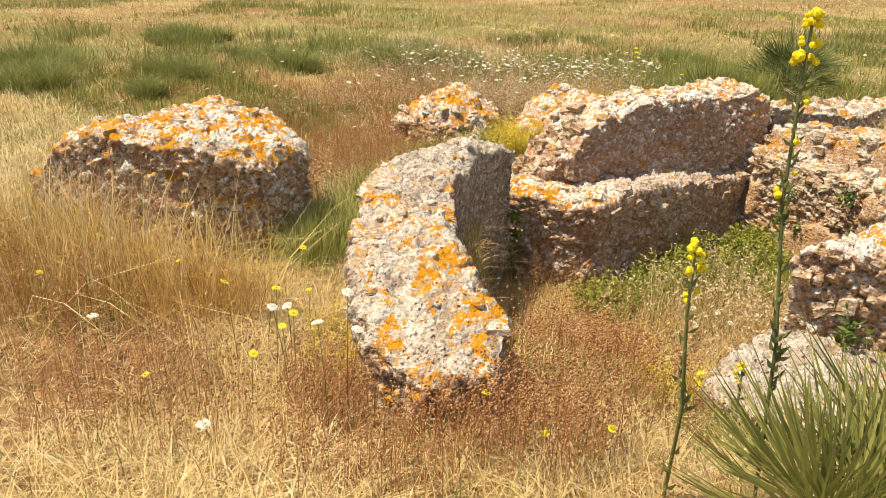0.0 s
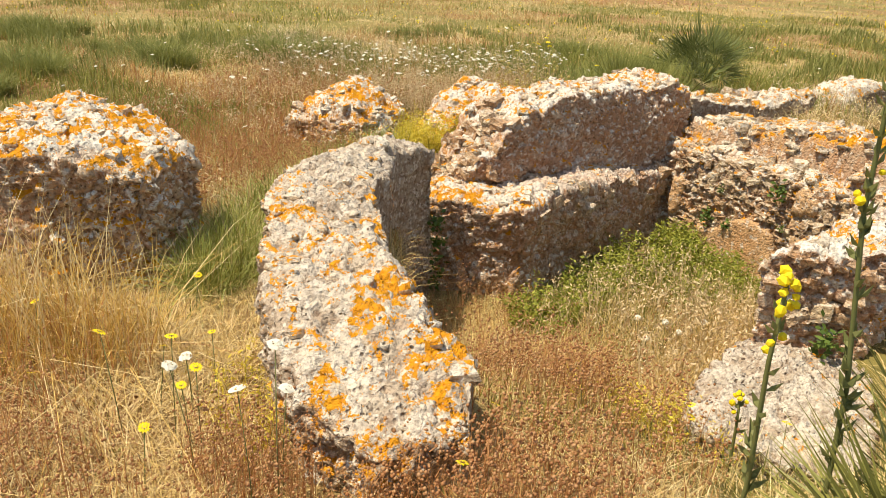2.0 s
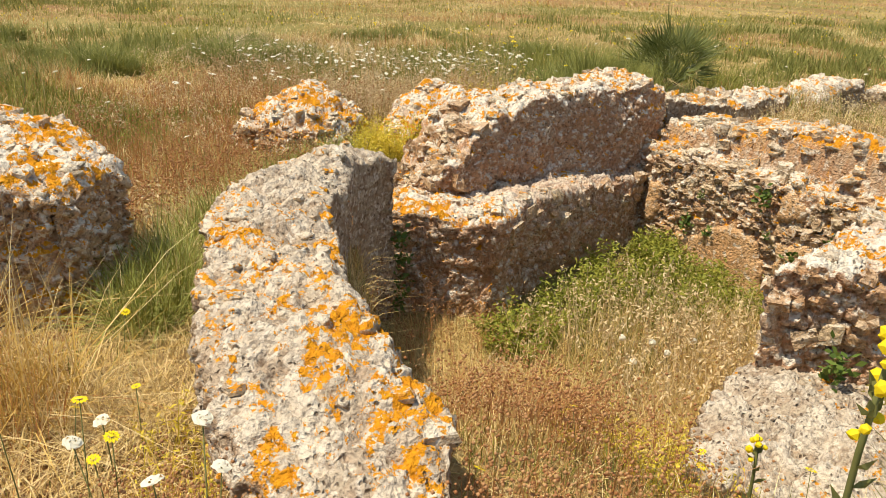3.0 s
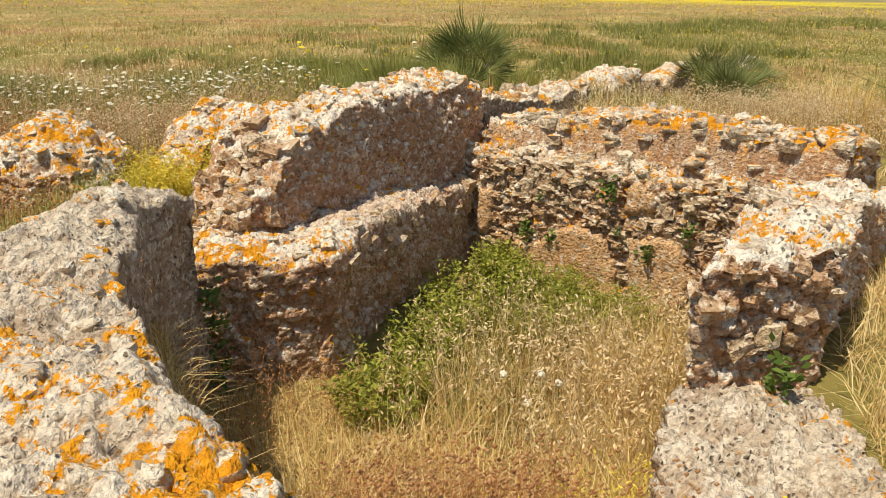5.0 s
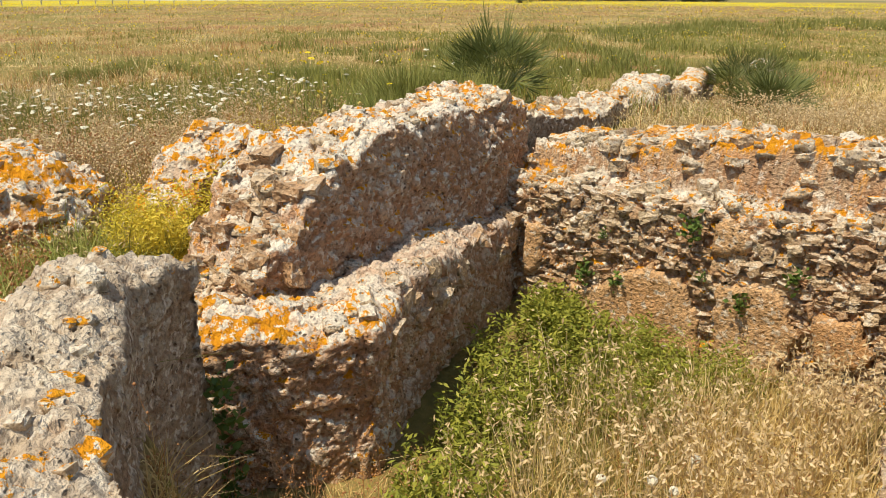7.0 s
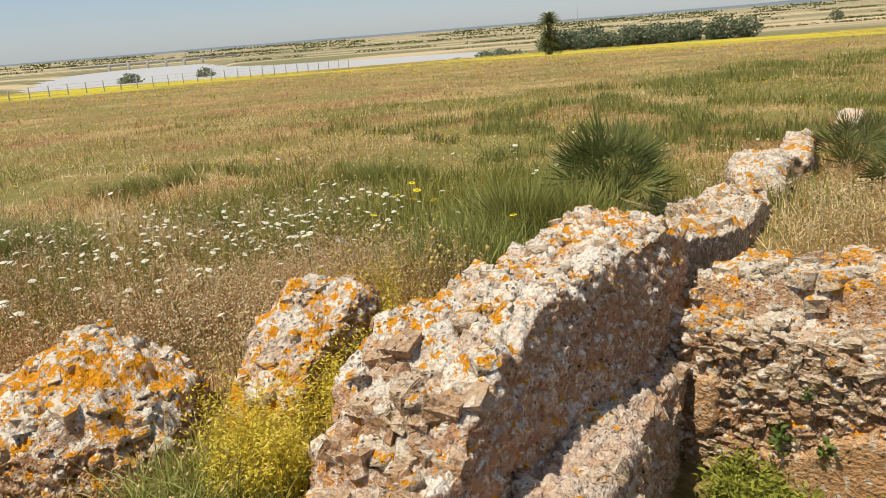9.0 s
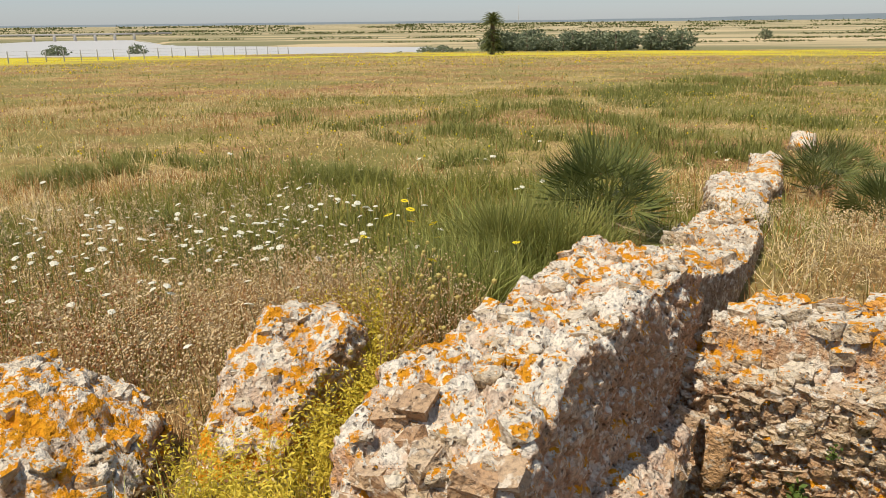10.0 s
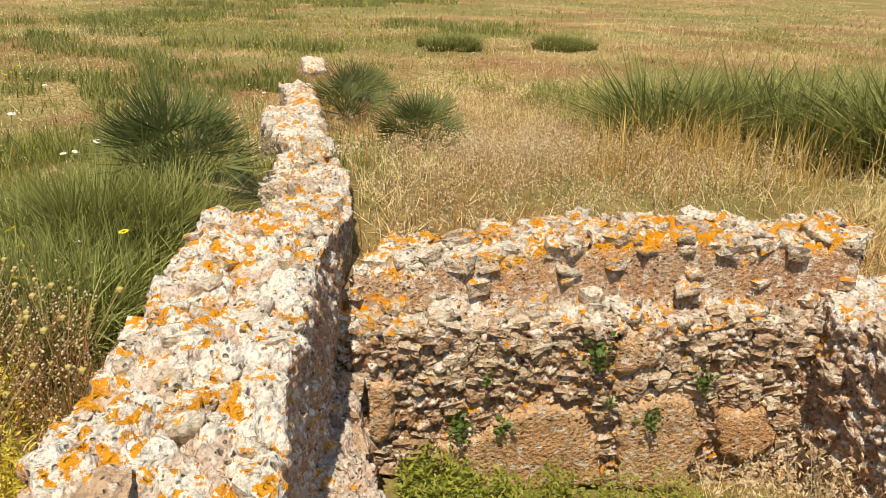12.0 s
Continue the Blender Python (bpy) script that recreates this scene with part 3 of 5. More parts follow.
def plaster_patch(poly, thick):
    """A lumpy slab of plaster on the back wall, its rim crumbled."""
    us, vs = [p[0] for p in poly], [p[1] for p in poly]
    cell = 0.02
    nu, nv = int((max(us) - min(us)) / cell) + 2, int((max(vs) - min(vs)) / cell) + 2
    gu, gv = np.meshgrid(min(us) + cell * np.arange(nu), min(vs) + cell * np.arange(nv))
    d = edge_distance(poly, gu, gv) * np.where(inside(poly, gu, gv), 1, -1)
    p3 = np.stack([gu.ravel(), gv.ravel(), np.full(gu.size, us[0])], 1)
    d = d.ravel() + (fbm(p3, 14, 5) - 0.5) * 0.09
    out = thick * step(-0.01, 0.035, d) + (fbm(p3, 10, 8) - 0.5) * 0.025 - 0.03 * np.clip(vnoise(p3, 38, 2) - 0.72, 0, 1)
    verts = [BO + BU * u + Vector((0, 0, v)) + BN * (0.012 + o) for u, v, o in zip(gu.ravel(), gv.ravel(), out)]
    keep = d > -0.005
    faces = []
    for j in range(nv - 1):
        for i in range(nu - 1):
            q = (j * nu + i, j * nu + i + 1, (j + 1) * nu + i + 1, (j + 1) * nu + i)
            if all(keep[c] for c in q):
                faces.append(q)
    bm = bmesh.new()
    vs3 = [bm.verts.new(v) for v in verts]
    for f in faces:
        bm.faces.new([vs3[c] for c in f])
    bmesh.ops.delete(bm, geom=[v for v in bm.verts if not v.link_faces], context="VERTS")
    rim = bmesh.ops.extrude_edge_only(bm, edges=[e for e in bm.edges if e.is_boundary])["geom"]
    for v in [g for g in rim if isinstance(g, bmesh.types.BMVert)]:
        v.co -= BN * (thick + 0.05)
    bmesh.ops.recalc_face_normals(bm, faces=bm.faces[:])
    for f in bm.faces:
        f.smooth = True
    return part("plaster", bm, MAT_PLASTER, back_wall, "ochre plaster remains on rubble")


for poly in PLASTER:
    plaster_patch(poly, 0.035)
z = -0.78
while z < 0.24:
    high = random.uniform(0.055, 0.085)
    u = -0.30 + random.uniform(0, 0.05)
    while u < 2.2:
        length = random.uniform(0.045, 0.115)
        mid, zz = u + length / 2, z + random.uniform(-0.035, 0.035)
        u += length * 1.02 + 0.004
        if any(bool(inside(q, np.array(mid), np.array(zz))) for q in PLASTER) or any(abs(mid - h[0]) < 0.055 and abs(zz - h[1]) < 0.06 for h in HOLES):
            continue
        if random.random() < 0.14:
            continue
        hit, _, _, _ = tree_of(back_wall).ray_cast(BO + BU * mid + Vector((0, 0, zz)) + BN * 0.5, -BN)
        if hit:
            stone(back_wall, hit - BN * random.uniform(0.020, 0.034), (length * 1.12, 0.085, high * random.uniform(0.75, 1.1)), math.degrees(math.atan2(BU.y, BU.x)), 17, FACE_STONES)
    z += high * 0.98

stones_on_top(back_wall, BACK_WALL, 230, 0.04, 0.13)
stones_on_top(near_wall, NEAR_WALL, 90, 0.03, 0.09, 0.6)
stones_on_top(big_wall, BIG_WALL, 130, 0.03, 0.11, 0.6)
stones_on_top(ledge_wall, LEDGE_WALL, 50, 0.03, 0.10, 0.7)
stones_on_top(right_wall, RIGHT_WALL, 60, 0.03, 0.10, 0.6)
stones_on_top(left_block, LEFT_BLOCK, 70, 0.03, 0.09, 0.5)
stones_on_top(stump, CONE, 60, 0.04, 0.11, 0.2)
stones_on_top(remnant, CONE_2, 30, 0.03, 0.09, 0.3)
stones_on_top(far_wall, WALL_A, 30, 0.06, 0.15, 0.5)
stones_on_side(big_wall, -2.35, 5.55, -1.86, 5.30, 0.0, 0.6, 40, 0.06, 0.15)
stones_on_side(ledge_wall, -1.40, 5.10, -0.70, 6.9, -0.25, 0.02, 30, 0.06, 0.14)
stones_on_side(right_wall, 0.34, 3.78, 0.92, 3.86, 0.0, 0.5, 24, 0.05, 0.11)
stones_on_side(right_wall, 1.42, 5.65, 0.42, 3.95, -0.5, 0.45, 60, 0.06, 0.13)


# ---- plants: builders ----
MAT_STEM = leaf_material("green stem", (0.14, 0.16, 0.05), (0.26, 0.26, 0.09))
MAT_DRYSTEM = leaf_material("dry stem", (0.30, 0.19, 0.09), (0.50, 0.34, 0.16))
MAT_WHITE = leaf_material("white blossom", (0.56, 0.55, 0.38), (0.80, 0.78, 0.64), rough=0.8)
MAT_YELLOW = leaf_material("yellow blossom", (0.80, 0.60, 0.01), (0.90, 0.72, 0.02), rough=0.7)
MAT_HERB = leaf_material("yellow green herb", (0.52, 0.42, 0.04), (0.84, 0.66, 0.09), (0.68, 0.54, 0.05))
MAT_LEAF = leaf_material("fresh leaf", (0.15, 0.19, 0.025), (0.44, 0.42, 0.07), (0.30, 0.32, 0.045))
MAT_DARK = leaf_material("dark shrub leaf", (0.06, 0.08, 0.022), (0.20, 0.21, 0.07), (0.13, 0.15, 0.045))
MAT_SHRUB = leaf_material("tussock green", (0.13, 0.15, 0.03), (0.42, 0.40, 0.12), (0.25, 0.26, 0.065), through=0.3)
MAT_WALLPLANT = leaf_material("dark fresh leaf", (0.06, 0.11, 0.02), (0.18, 0.25, 0.05), (0.11, 0.17, 0.03))
MAT_OAT = leaf_material("oat husk", (0.55, 0.40, 0.20), (0.80, 0.66, 0.42), (0.66, 0.48, 0.24))
MAT_HEAD = leaf_material("seed head", (0.34, 0.14, 0.05), (0.60, 0.36, 0.17), (0.40, 0.18, 0.07))
MAT_PALE = leaf_material("pale dry grass", (0.68, 0.52, 0.24), (0.90, 0.75, 0.42), (0.80, 0.60, 0.28))


def join(pieces):
    """(verts, tris) pieces as one."""
    vs, ts, n = [], [], 0
    for v, t in pieces:
        vs.append(v)
        ts.append(t + n)
        n += len(v)
    return np.concatenate(vs), np.concatenate(ts)


def leaves(centres, size, slim=0.35, up=0.4):
    """Small pointed leaves, two triangles each."""
    n = len(centres)
    d = rng.normal(size=(n, 3))
    d[:, 2] = np.abs(d[:, 2]) * up + 0.1
    d /= np.linalg.norm(d, axis=1)[:, None]
    w = np.cross(d, rng.normal(size=(n, 3)))
    w /= np.linalg.norm(w, axis=1)[:, None]
    s = np.broadcast_to(size, n)[:, None]
    mid = centres + d * s * 0.5
    v = np.stack([centres, mid + w * s * slim * 0.5, centres + d * s, mid - w * s * slim * 0.5], 1).reshape(-1, 3)
    t = (np.arange(n)[:, None, None] * 4 + np.array([(0, 1, 2), (0, 2, 3)])[None]).reshape(-1, 3)
    return v, t


def beads(centres, size):
    """Small octahedra."""
    n = len(centres)
    o = np.array([(1, 0, 0), (-1, 0, 0), (0, 1, 0), (0, -1, 0), (0, 0, 1), (0, 0, -1)], float)
    v = (centres[:, None] + o[None] * np.broadcast_to(size, n)[:, None, None]).reshape(-1, 3)
    f = np.array([(0, 2, 4), (2, 1, 4), (1, 3, 4), (3, 0, 4), (2, 0, 5), (1, 2, 5), (3, 1, 5), (0, 3, 5)])
    return v, (np.arange(n)[:, None, None] * 6 + f[None]).reshape(-1, 3)


def grass(name, roots, h, w, lean, mat, label, segments=2, low=0.45, mat_share=0.12):
    n = len(roots)
    tangle = np.where(rng.random(n) < mat_share, rng.uniform(1.2, 2.6, n), rng.uniform(0.05, 1, n) * lean)
    v, t = sprout(roots, rng.uniform(low, 1.0, n) ** 1.4 * h, rng.uniform(0.6, 1.4, n) * w, tangle, segments=segments)
    return stuff(name, v, t, mat, label, "grass")


def ring(r0, r1, a0=-75, a1=75, cx=-1.0, cy=1.0):
    def where(n):
        r = np.sqrt(rng.uniform(r0 * r0, r1 * r1, n))
        a = np.radians(rng.uniform(a0, a1, n))
        return cx + r * np.sin(a), cy + r * np.cos(a)
    return where


def box(x0, x1, y0, y1):
    return lambda n: (rng.uniform(x0, x1, n), rng.uniform(y0, y1, n))


def blob(cx, cy, rx, ry, turn=0.0):
    def where(n):
        r, a = np.sqrt(rng.random(n)), rng.uniform(0, 2 * np.pi, n)
        u, v = r * np.cos(a) * rx, r * np.sin(a) * ry
        c, s = math.cos(math.radians(turn)), math.sin(math.radians(turn))
        return cx + u * c - v * s, cy + u * s + v * c
    return where


def many(*wheres):
    def where(n):
        got = [w(n // len(wheres)) for w in wheres]
        return np.concatenate([g[0] for g in got]), np.concatenate([g[1] for g in got])
    return where


# ---- meadow ----
def meadow(rust_share, count, h, w, where, segments):
    roots = strew(count, where)
    floor = pit(roots[:, 0], roots[:, 1])
    clump = 0.6 * vnoise(roots * (1, 1, 0), 1.1 / (h * 2.2) ** 0.5 * min(1, 0.012 / w) + 1.0, 55) + 0.4 * vnoise(roots * (1, 1, 0), 9 * min(1, 0.012 / w), 56)
    roots = roots[(floor < 0.4) & (rng.random(len(roots)) < 0.30 + 1.5 * step(0.25, 0.7, clump))]
    n = len(roots)
    flat = roots * (1, 1, 0)
    rusty = fbm(flat * (0.8, 1, 1), 0.5, 77)
    wet = fbm(flat * (0.8, 1, 1), 0.42, 99, 4)
    u, v = (roots[:, 0] + 3.5) * 0.63 + (roots[:, 1] - 12.5) * 0.78, (roots[:, 0] + 3.5) * 0.78 - (roots[:, 1] - 12.5) * 0.63
    wet = wet - 0.05 + 0.21 * np.exp(-((v - 0.5) / (2.6 + 0.14 * np.clip(u, 0, 60))) ** 2) * step(-4, 0, u) - 0.08 * (roots[:, 1] < 5) - 0.06 * (roots[:, 0] > 2) * (roots[:, 1] < 14)
    near_rust = np.exp(-((roots[:, 0] + 4.3) ** 2 / 3.0 + (roots[:, 1] - 5.3) ** 2 / 3.5))
    chance = rng.random(n)
    green = (chance < 0.10 + step(0.46, 0.57, wet) * 0.70)
    rust = ~green & (rng.random(n) < np.clip(step(0.46, 0.60, rusty) * rust_share + near_rust * 0.75, 0, 0.85))
    rest = ~green & ~rust
    pale = rest & (rng.random(n) < 0.35 + 0.5 * step(0.4, 0.6, fbm(flat, 0.35, 64)))
    tall = 0.65 + 0.8 * step(0.3, 0.75, vnoise(flat, 1.6, 58))
    grass("dry_grass", roots[rest & ~pale], h * tall[rest & ~pale], w, 1.1, MAT_STRAW, "dry straw-coloured meadow grass", segments, 0.25, 0.45)
    grass("pale_grass", roots[pale], h * 1.05 * tall[pale], w, 1.2, MAT_PALE, "bleached pale dry meadow grass", segments, 0.25, 0.45)
    grass("rusty_grass", roots[rust], h * 1.1 * tall[rust], w * 0.9, 0.6, MAT_RUST, "reddish-brown dry meadow weeds", segments, 0.3)
    grass("green_grass", roots[green], h * tall[green], w * 1.2, 0.8, MAT_GREEN, "green meadow grass", segments, 0.3)
    return roots


meadow(0.55, 150000, 0.20, 0.0045, box(-6.5, 3.0, -1.2, 6.5), 2)
meadow(0.40, 190000, 0.26, 0.0075, many(box(-9.5, -2.5, 6.0, 13), box(-2.6, 8.5, 6.3, 14), box(-11, -5, 1.5, 8), box(1.4, 8.0, 2.5, 6.6)), 2)
meadow(0.34, 200000, 0.22, 0.014, ring(11, 32), 1)
meadow(0.30, 120000, 0.22, 0.035, ring(30, 110, -62, 62), 1)


def specks(name, count, where, size, low, high, mat, label):
    roots = strew(count, where, 0.1)
    n = len(roots)
    lump = vnoise(roots * (1, 1, 0), 0.6, 21) > 0.45
    roots = roots[lump] + np.stack([np.zeros(lump.sum()), np.zeros(lump.sum()), rng.uniform(low, high, lump.sum())], 1)
    stuff(name, *beads(roots, rng.uniform(0.5, 1.3, len(roots)) * size), mat, label, "flowers")


def seeded(name, roots, h, count, mat_stem, mat_head, head, label, slack=0.25, branch=0.10):
    """Upright dry weeds: a stem, short side twigs and many small heads."""
    n = len(roots)
    hs = rng.uniform(0.55, 1.0, n) * h
    a, ln = rng.uniform(0, 2 * np.pi, n), rng.uniform(0.0, slack, n)
    out = np.stack([np.cos(a), np.sin(a), 0 * a], 1)
    pieces = [sprout(roots, hs, 0.004, ln, segments=2, heading=a)]
    u = rng.uniform(0.35, 1.0, (n, count))
    base = roots[:, None] + np.array([0, 0, 1.0]) * (hs[:, None] * (u - 0.35 * ln[:, None] * u * u))[..., None] + out[:, None] * (hs[:, None] * ln[:, None] * u ** 1.6)[..., None]
    twig = base.reshape(-1, 3)
    b, reach = rng.uniform(0, 2 * np.pi, len(twig)), rng.uniform(0.2, 1, len(twig)) * branch
    pieces.append(sprout(twig, reach, 0.0025, 0.8, segments=1, heading=b))
    tips = twig + np.stack([np.cos(b) * reach * 0.8, np.sin(b) * reach * 0.8, reach * 0.72], 1)
    stuff(name, *join(pieces), mat_stem, label, "weeds")
    stuff(name + "_heads", *beads(tips, rng.uniform(0.6, 1.3, len(tips)) * head), mat_head, "small round seed heads of " + label, "weeds")


# reddish weeds round the wall's end, in the room's mouth and by the path
seeded("dock_weeds", strew(950, many(blob(-0.28, 2.25, 0.62, 0.75), blob(-0.7, 3.1, 0.45, 0.6, 30), blob(-0.35, 1.5, 0.5, 0.35))), 0.50, 5, MAT_RUST, MAT_HEAD, 0.0075, "reddish dry dock weeds")
seeded("dock_weeds", strew(1100, many(blob(-1.9, 0.75, 0.6, 0.45), blob(-2.5, 0.9, 0.9, 0.5), blob(-0.8, 1.05, 0.5, 0.4), blob(-3.6, 1.1, 0.8, 0.4), blob(-1.25, 1.42, 0.3, 0.25))), 0.42, 4, MAT_RUST, MAT_HEAD, 0.0065, "low reddish dry weeds")
seeded("dock_weeds", strew(1500, many(blob(-4.4, 5.0, 1.3, 1.5), blob(-3.4, 4.3, 0.7, 1.0), blob(-4.8, 7.2, 1.6, 1.0))), 0.40, 4, MAT_RUST, MAT_HEAD, 0.009, "rust-brown dry weeds")
seeded("dry_weeds", strew(2600, many(blob(-4.6, 8.4, 2.2, 1.4), blob(2.4, 8.0, 2.0, 1.2), blob(4.2, 10.0, 2.4, 2.0), blob(-3.2, 7.2, 0.8, 0.9))), 0.40, 5, MAT_DRYSTEM, MAT_OAT, 0.008, "pale brown dry weeds")

specks("cream_blossoms", 16000, ring(10, 34), 0.013, 0.12, 0.24, MAT_PALE, "pale seed heads across the meadow")
specks("cream_blossoms", 12000, ring(30, 90, -60, 60), 0.03, 0.12, 0.26, MAT_PALE, "pale seed heads far across the meadow")
specks("yellow_blossoms", 8000, ring(14, 60, -60, 60), 0.018, 0.12, 0.26, MAT_YELLOW, "yellow blossoms scattered across the meadow")
specks("yellow_blossoms", 9000, ring(62, 160, -50, 50), 0.06, 0.1, 0.3, MAT_YELLOW, "yellow blossoms at the field's far edge")
specks("cream_blossoms", 7000, many(box(-7, -3, 4.5, 8.5), box(0.5, 7, 7, 11)), 0.008, 0.12, 0.30, MAT_PALE, "small pale seed heads near the ruins")

seeded("dry_weeds", strew(420, many(blob(-2.3, 7.35, 0.5, 0.45), blob(-2.05, 7.1, 0.25, 0.4), blob(-2.8, 7.7, 0.5, 0.4))), 0.60, 6, MAT_RUST, MAT_OAT, 0.006, "brown dry weeds with pale heads")
# golden tuft before the fallen block
roots = strew(2400, many(blob(-3.05, 1.55, 0.75, 0.42, 18), blob(-3.35, 1.3, 0.6, 0.45, 18), blob(-2.6, 1.7, 0.5, 0.35, 18), blob(-3.9, 1.5, 0.6, 0.3, 18)))
grass("golden_grass", roots, 0.80, 0.0048, 0.95, MAT_GOLD, "tall golden dry grass before the masonry block", 3, 0.25)
grass("rusty_grass", roots[::3] + (0.03, -0.12, 0), 0.55, 0.005, 0.5, MAT_RUST, "brown dry stalks among the golden grass", 3, 0.3)
grass("green_grass", strew(1100, many(blob(-3.4, 1.2, 0.9, 0.5), blob(-4.3, 1.4, 0.5, 0.5))), 0.40, 0.006, 0.8, MAT_GREEN, "olive grass among the golden stalks", 3)
grass("golden_grass", roots[::6], 1.05, 0.005, 0.45, MAT_PALE, "tall bleached stalks before the masonry block", 3, 0.6)
grass("golden_grass", strew(1500, many(blob(4.6, 7.6, 1.4, 0.9), blob(3.6, 8.4, 0.9, 0.7))), 0.75, 0.008, 0.5, MAT_GOLD, "tall golden dry grass behind the wall", 3, 0.5)
# green grass along the wall's outer foot
roots = strew(6500, many(blob(-2.75, 3.2, 0.25, 0.7, 12), blob(-2.85, 4.2, 0.25, 0.7), blob(-3.0, 5.1, 0.3, 0.6), blob(-2.55, 2.75, 0.2, 0.35, 20)))
grass("green_grass", roots[::2], 0.46, 0.006, 0.95, MAT_GREEN, "long green grass along the wall foot", 3)
grass("fresh_grass", roots[1::2], 0.46, 0.007, 1.3, MAT_FRESH, "fresh bright green grass along the wall foot", 3)
grass("pale_grass", strew(1800, blob(-2.8, 3.6, 0.35, 1.2, 8)), 0.40, 0.006, 1.1, MAT_PALE, "bleached grass along the wall foot", 3)
grass("green_grass", strew(1500, many(blob(-2.75, 5.55, 0.22, 0.35), blob(-3.05, 5.5, 0.2, 0.3))), 0.30, 0.008, 0.9, MAT_GREEN, "green grass between the ruins", 3)

grass("green_grass", strew(9000, many(blob(-2.6, 9.4, 1.2, 0.9), blob(-1.8, 8.7, 0.7, 0.6), blob(-3.2, 11.0, 2.2, 1.2), blob(-0.6, 11.2, 1.4, 0.9))), 0.46, 0.009, 0.8, MAT_GREEN, "long green meadow grass beside the palms", 3)

# trodden straw on the path beside the wall
roots = strew(13000, many(blob(-1.75, 1.25, 0.55, 0.85, 25), blob(-2.15, 2.3, 0.3, 0.6, 25), blob(-1.1, 0.6, 0.7, 0.5), blob(0.0, 1.5, 0.7, 0.5)))
grass("trodden_straw", roots[::3] + (0, 0, 0.015), 0.24, 0.0055, 3.2, MAT_PALE, "flattened pale straw on the trodden path")
grass("trodden_straw", roots[1::3] + (0, 0, 0.01), 0.26, 0.0055, 2.6, MAT_STRAW, "flattened golden straw on the trodden path")
grass("trodden_straw", roots[2::3] + (0, 0, 0.01), 0.20, 0.0050, 2.2, MAT_DRYSTEM, "flattened brown stalks on the trodden path")

# dry grass outside the right-hand wall
roots = strew(5000, many(blob(1.55, 3.9, 0.5, 0.9, -30), blob(2.0, 4.9, 0.5, 0.8, -30), blob(1.2, 3.2, 0.4, 0.5)))
grass("dry_grass", roots[::2], 0.32, 0.0055, 1.1, MAT_STRAW, "dry straw-coloured grass outside the wall", 2, 0.3)
grass("pale_grass", roots[1::2], 0.30, 0.0055, 1.2, MAT_PALE, "bleached dry grass outside the wall", 2, 0.3)

# ---- the sunken room ----
roots = strew(9000, many(blob(-0.1, 4.6, 0.75, 1.25, -25), blob(0.2, 4.0, 0.4, 0.7), blob(0.5, 5.0, 0.5, 0.7), blob(-0.9, 3.5, 0.5, 0.5)))
grass("dry_grass", roots, 0.42, 0.0055, 0.9, MAT_STRAW, "tangled dry grass on the room floor", 3)
grass("pale_grass", roots[::3] + (0.02, 0.01, 0), 0.46, 0.005, 0.8, MAT_PALE, "bleached dry stalks on the room floor", 3)
grass("green_grass", strew(1100, many(blob(-0.5, 5.0, 0.5, 0.9, -30), blob(0.0, 5.6, 0.6, 0.4, -30))), 0.36, 0.007, 0.7, MAT_GREEN, "green grass on the room floor", 3)


def oats(roots, h):
    """Wild oats: bent stalks with drooping husks."""
    n = len(roots)
    hs, a, ln = rng.uniform(0.6, 1.0, n) * h, rng.uniform(0, 2 * np.pi, n), rng.uniform(0.1, 0.5, n)
    pieces = [sprout(roots, hs, 0.004, ln, segments=3, heading=a)]
    u = rng.uniform(0.55, 1.0, (n, 9))
    out = np.stack([np.cos(a), np.sin(a), 0 * a], 1)
    p = roots[:, None] + np.array([0, 0, 1.0]) * (hs[:, None] * (u - 0.35 * ln[:, None] * u * u))[..., None] + out[:, None] * (hs[:, None] * ln[:, None] * u ** 1.6)[..., None]
    p = p.reshape(-1, 3) + rng.normal(size=(n * 9, 3)) * (0.025, 0.025, 0.01)
    v, t = leaves(p, rng.uniform(0.022, 0.04, len(p)), 0.34, 1.0)
    v = v.reshape(-1, 4, 3)
    v[:, :, 2] = 2 * v[:, :1, 2] - v[:, :, 2]
    pieces.append((v.reshape(-1, 3), t))
    stuff("wild_oats", *join(pieces), MAT_OAT, "dry wild oats with drooping pale husks", "grass")


oats(strew(700, many(blob(-0.35, 4.9, 0.5, 0.7), blob(0.45, 4.8, 0.55, 0.75, -25), blob(0.0, 4.3, 0.5, 0.6), blob(0.9, 5.2, 0.3, 0.35))), 0.68)
oats(strew(60, many(blob(-0.95, 4.6, 0.2, 0.4), blob(-0.9, 3.6, 0.3, 0.3))), 0.55)
oats(strew(900, many(blob(-5.6, 10.5, 2.6, 1.2), blob(3.2, 9.0, 1.4, 0.9), blob(-3.4, 7.8, 1.2, 0.8))), 0.5)


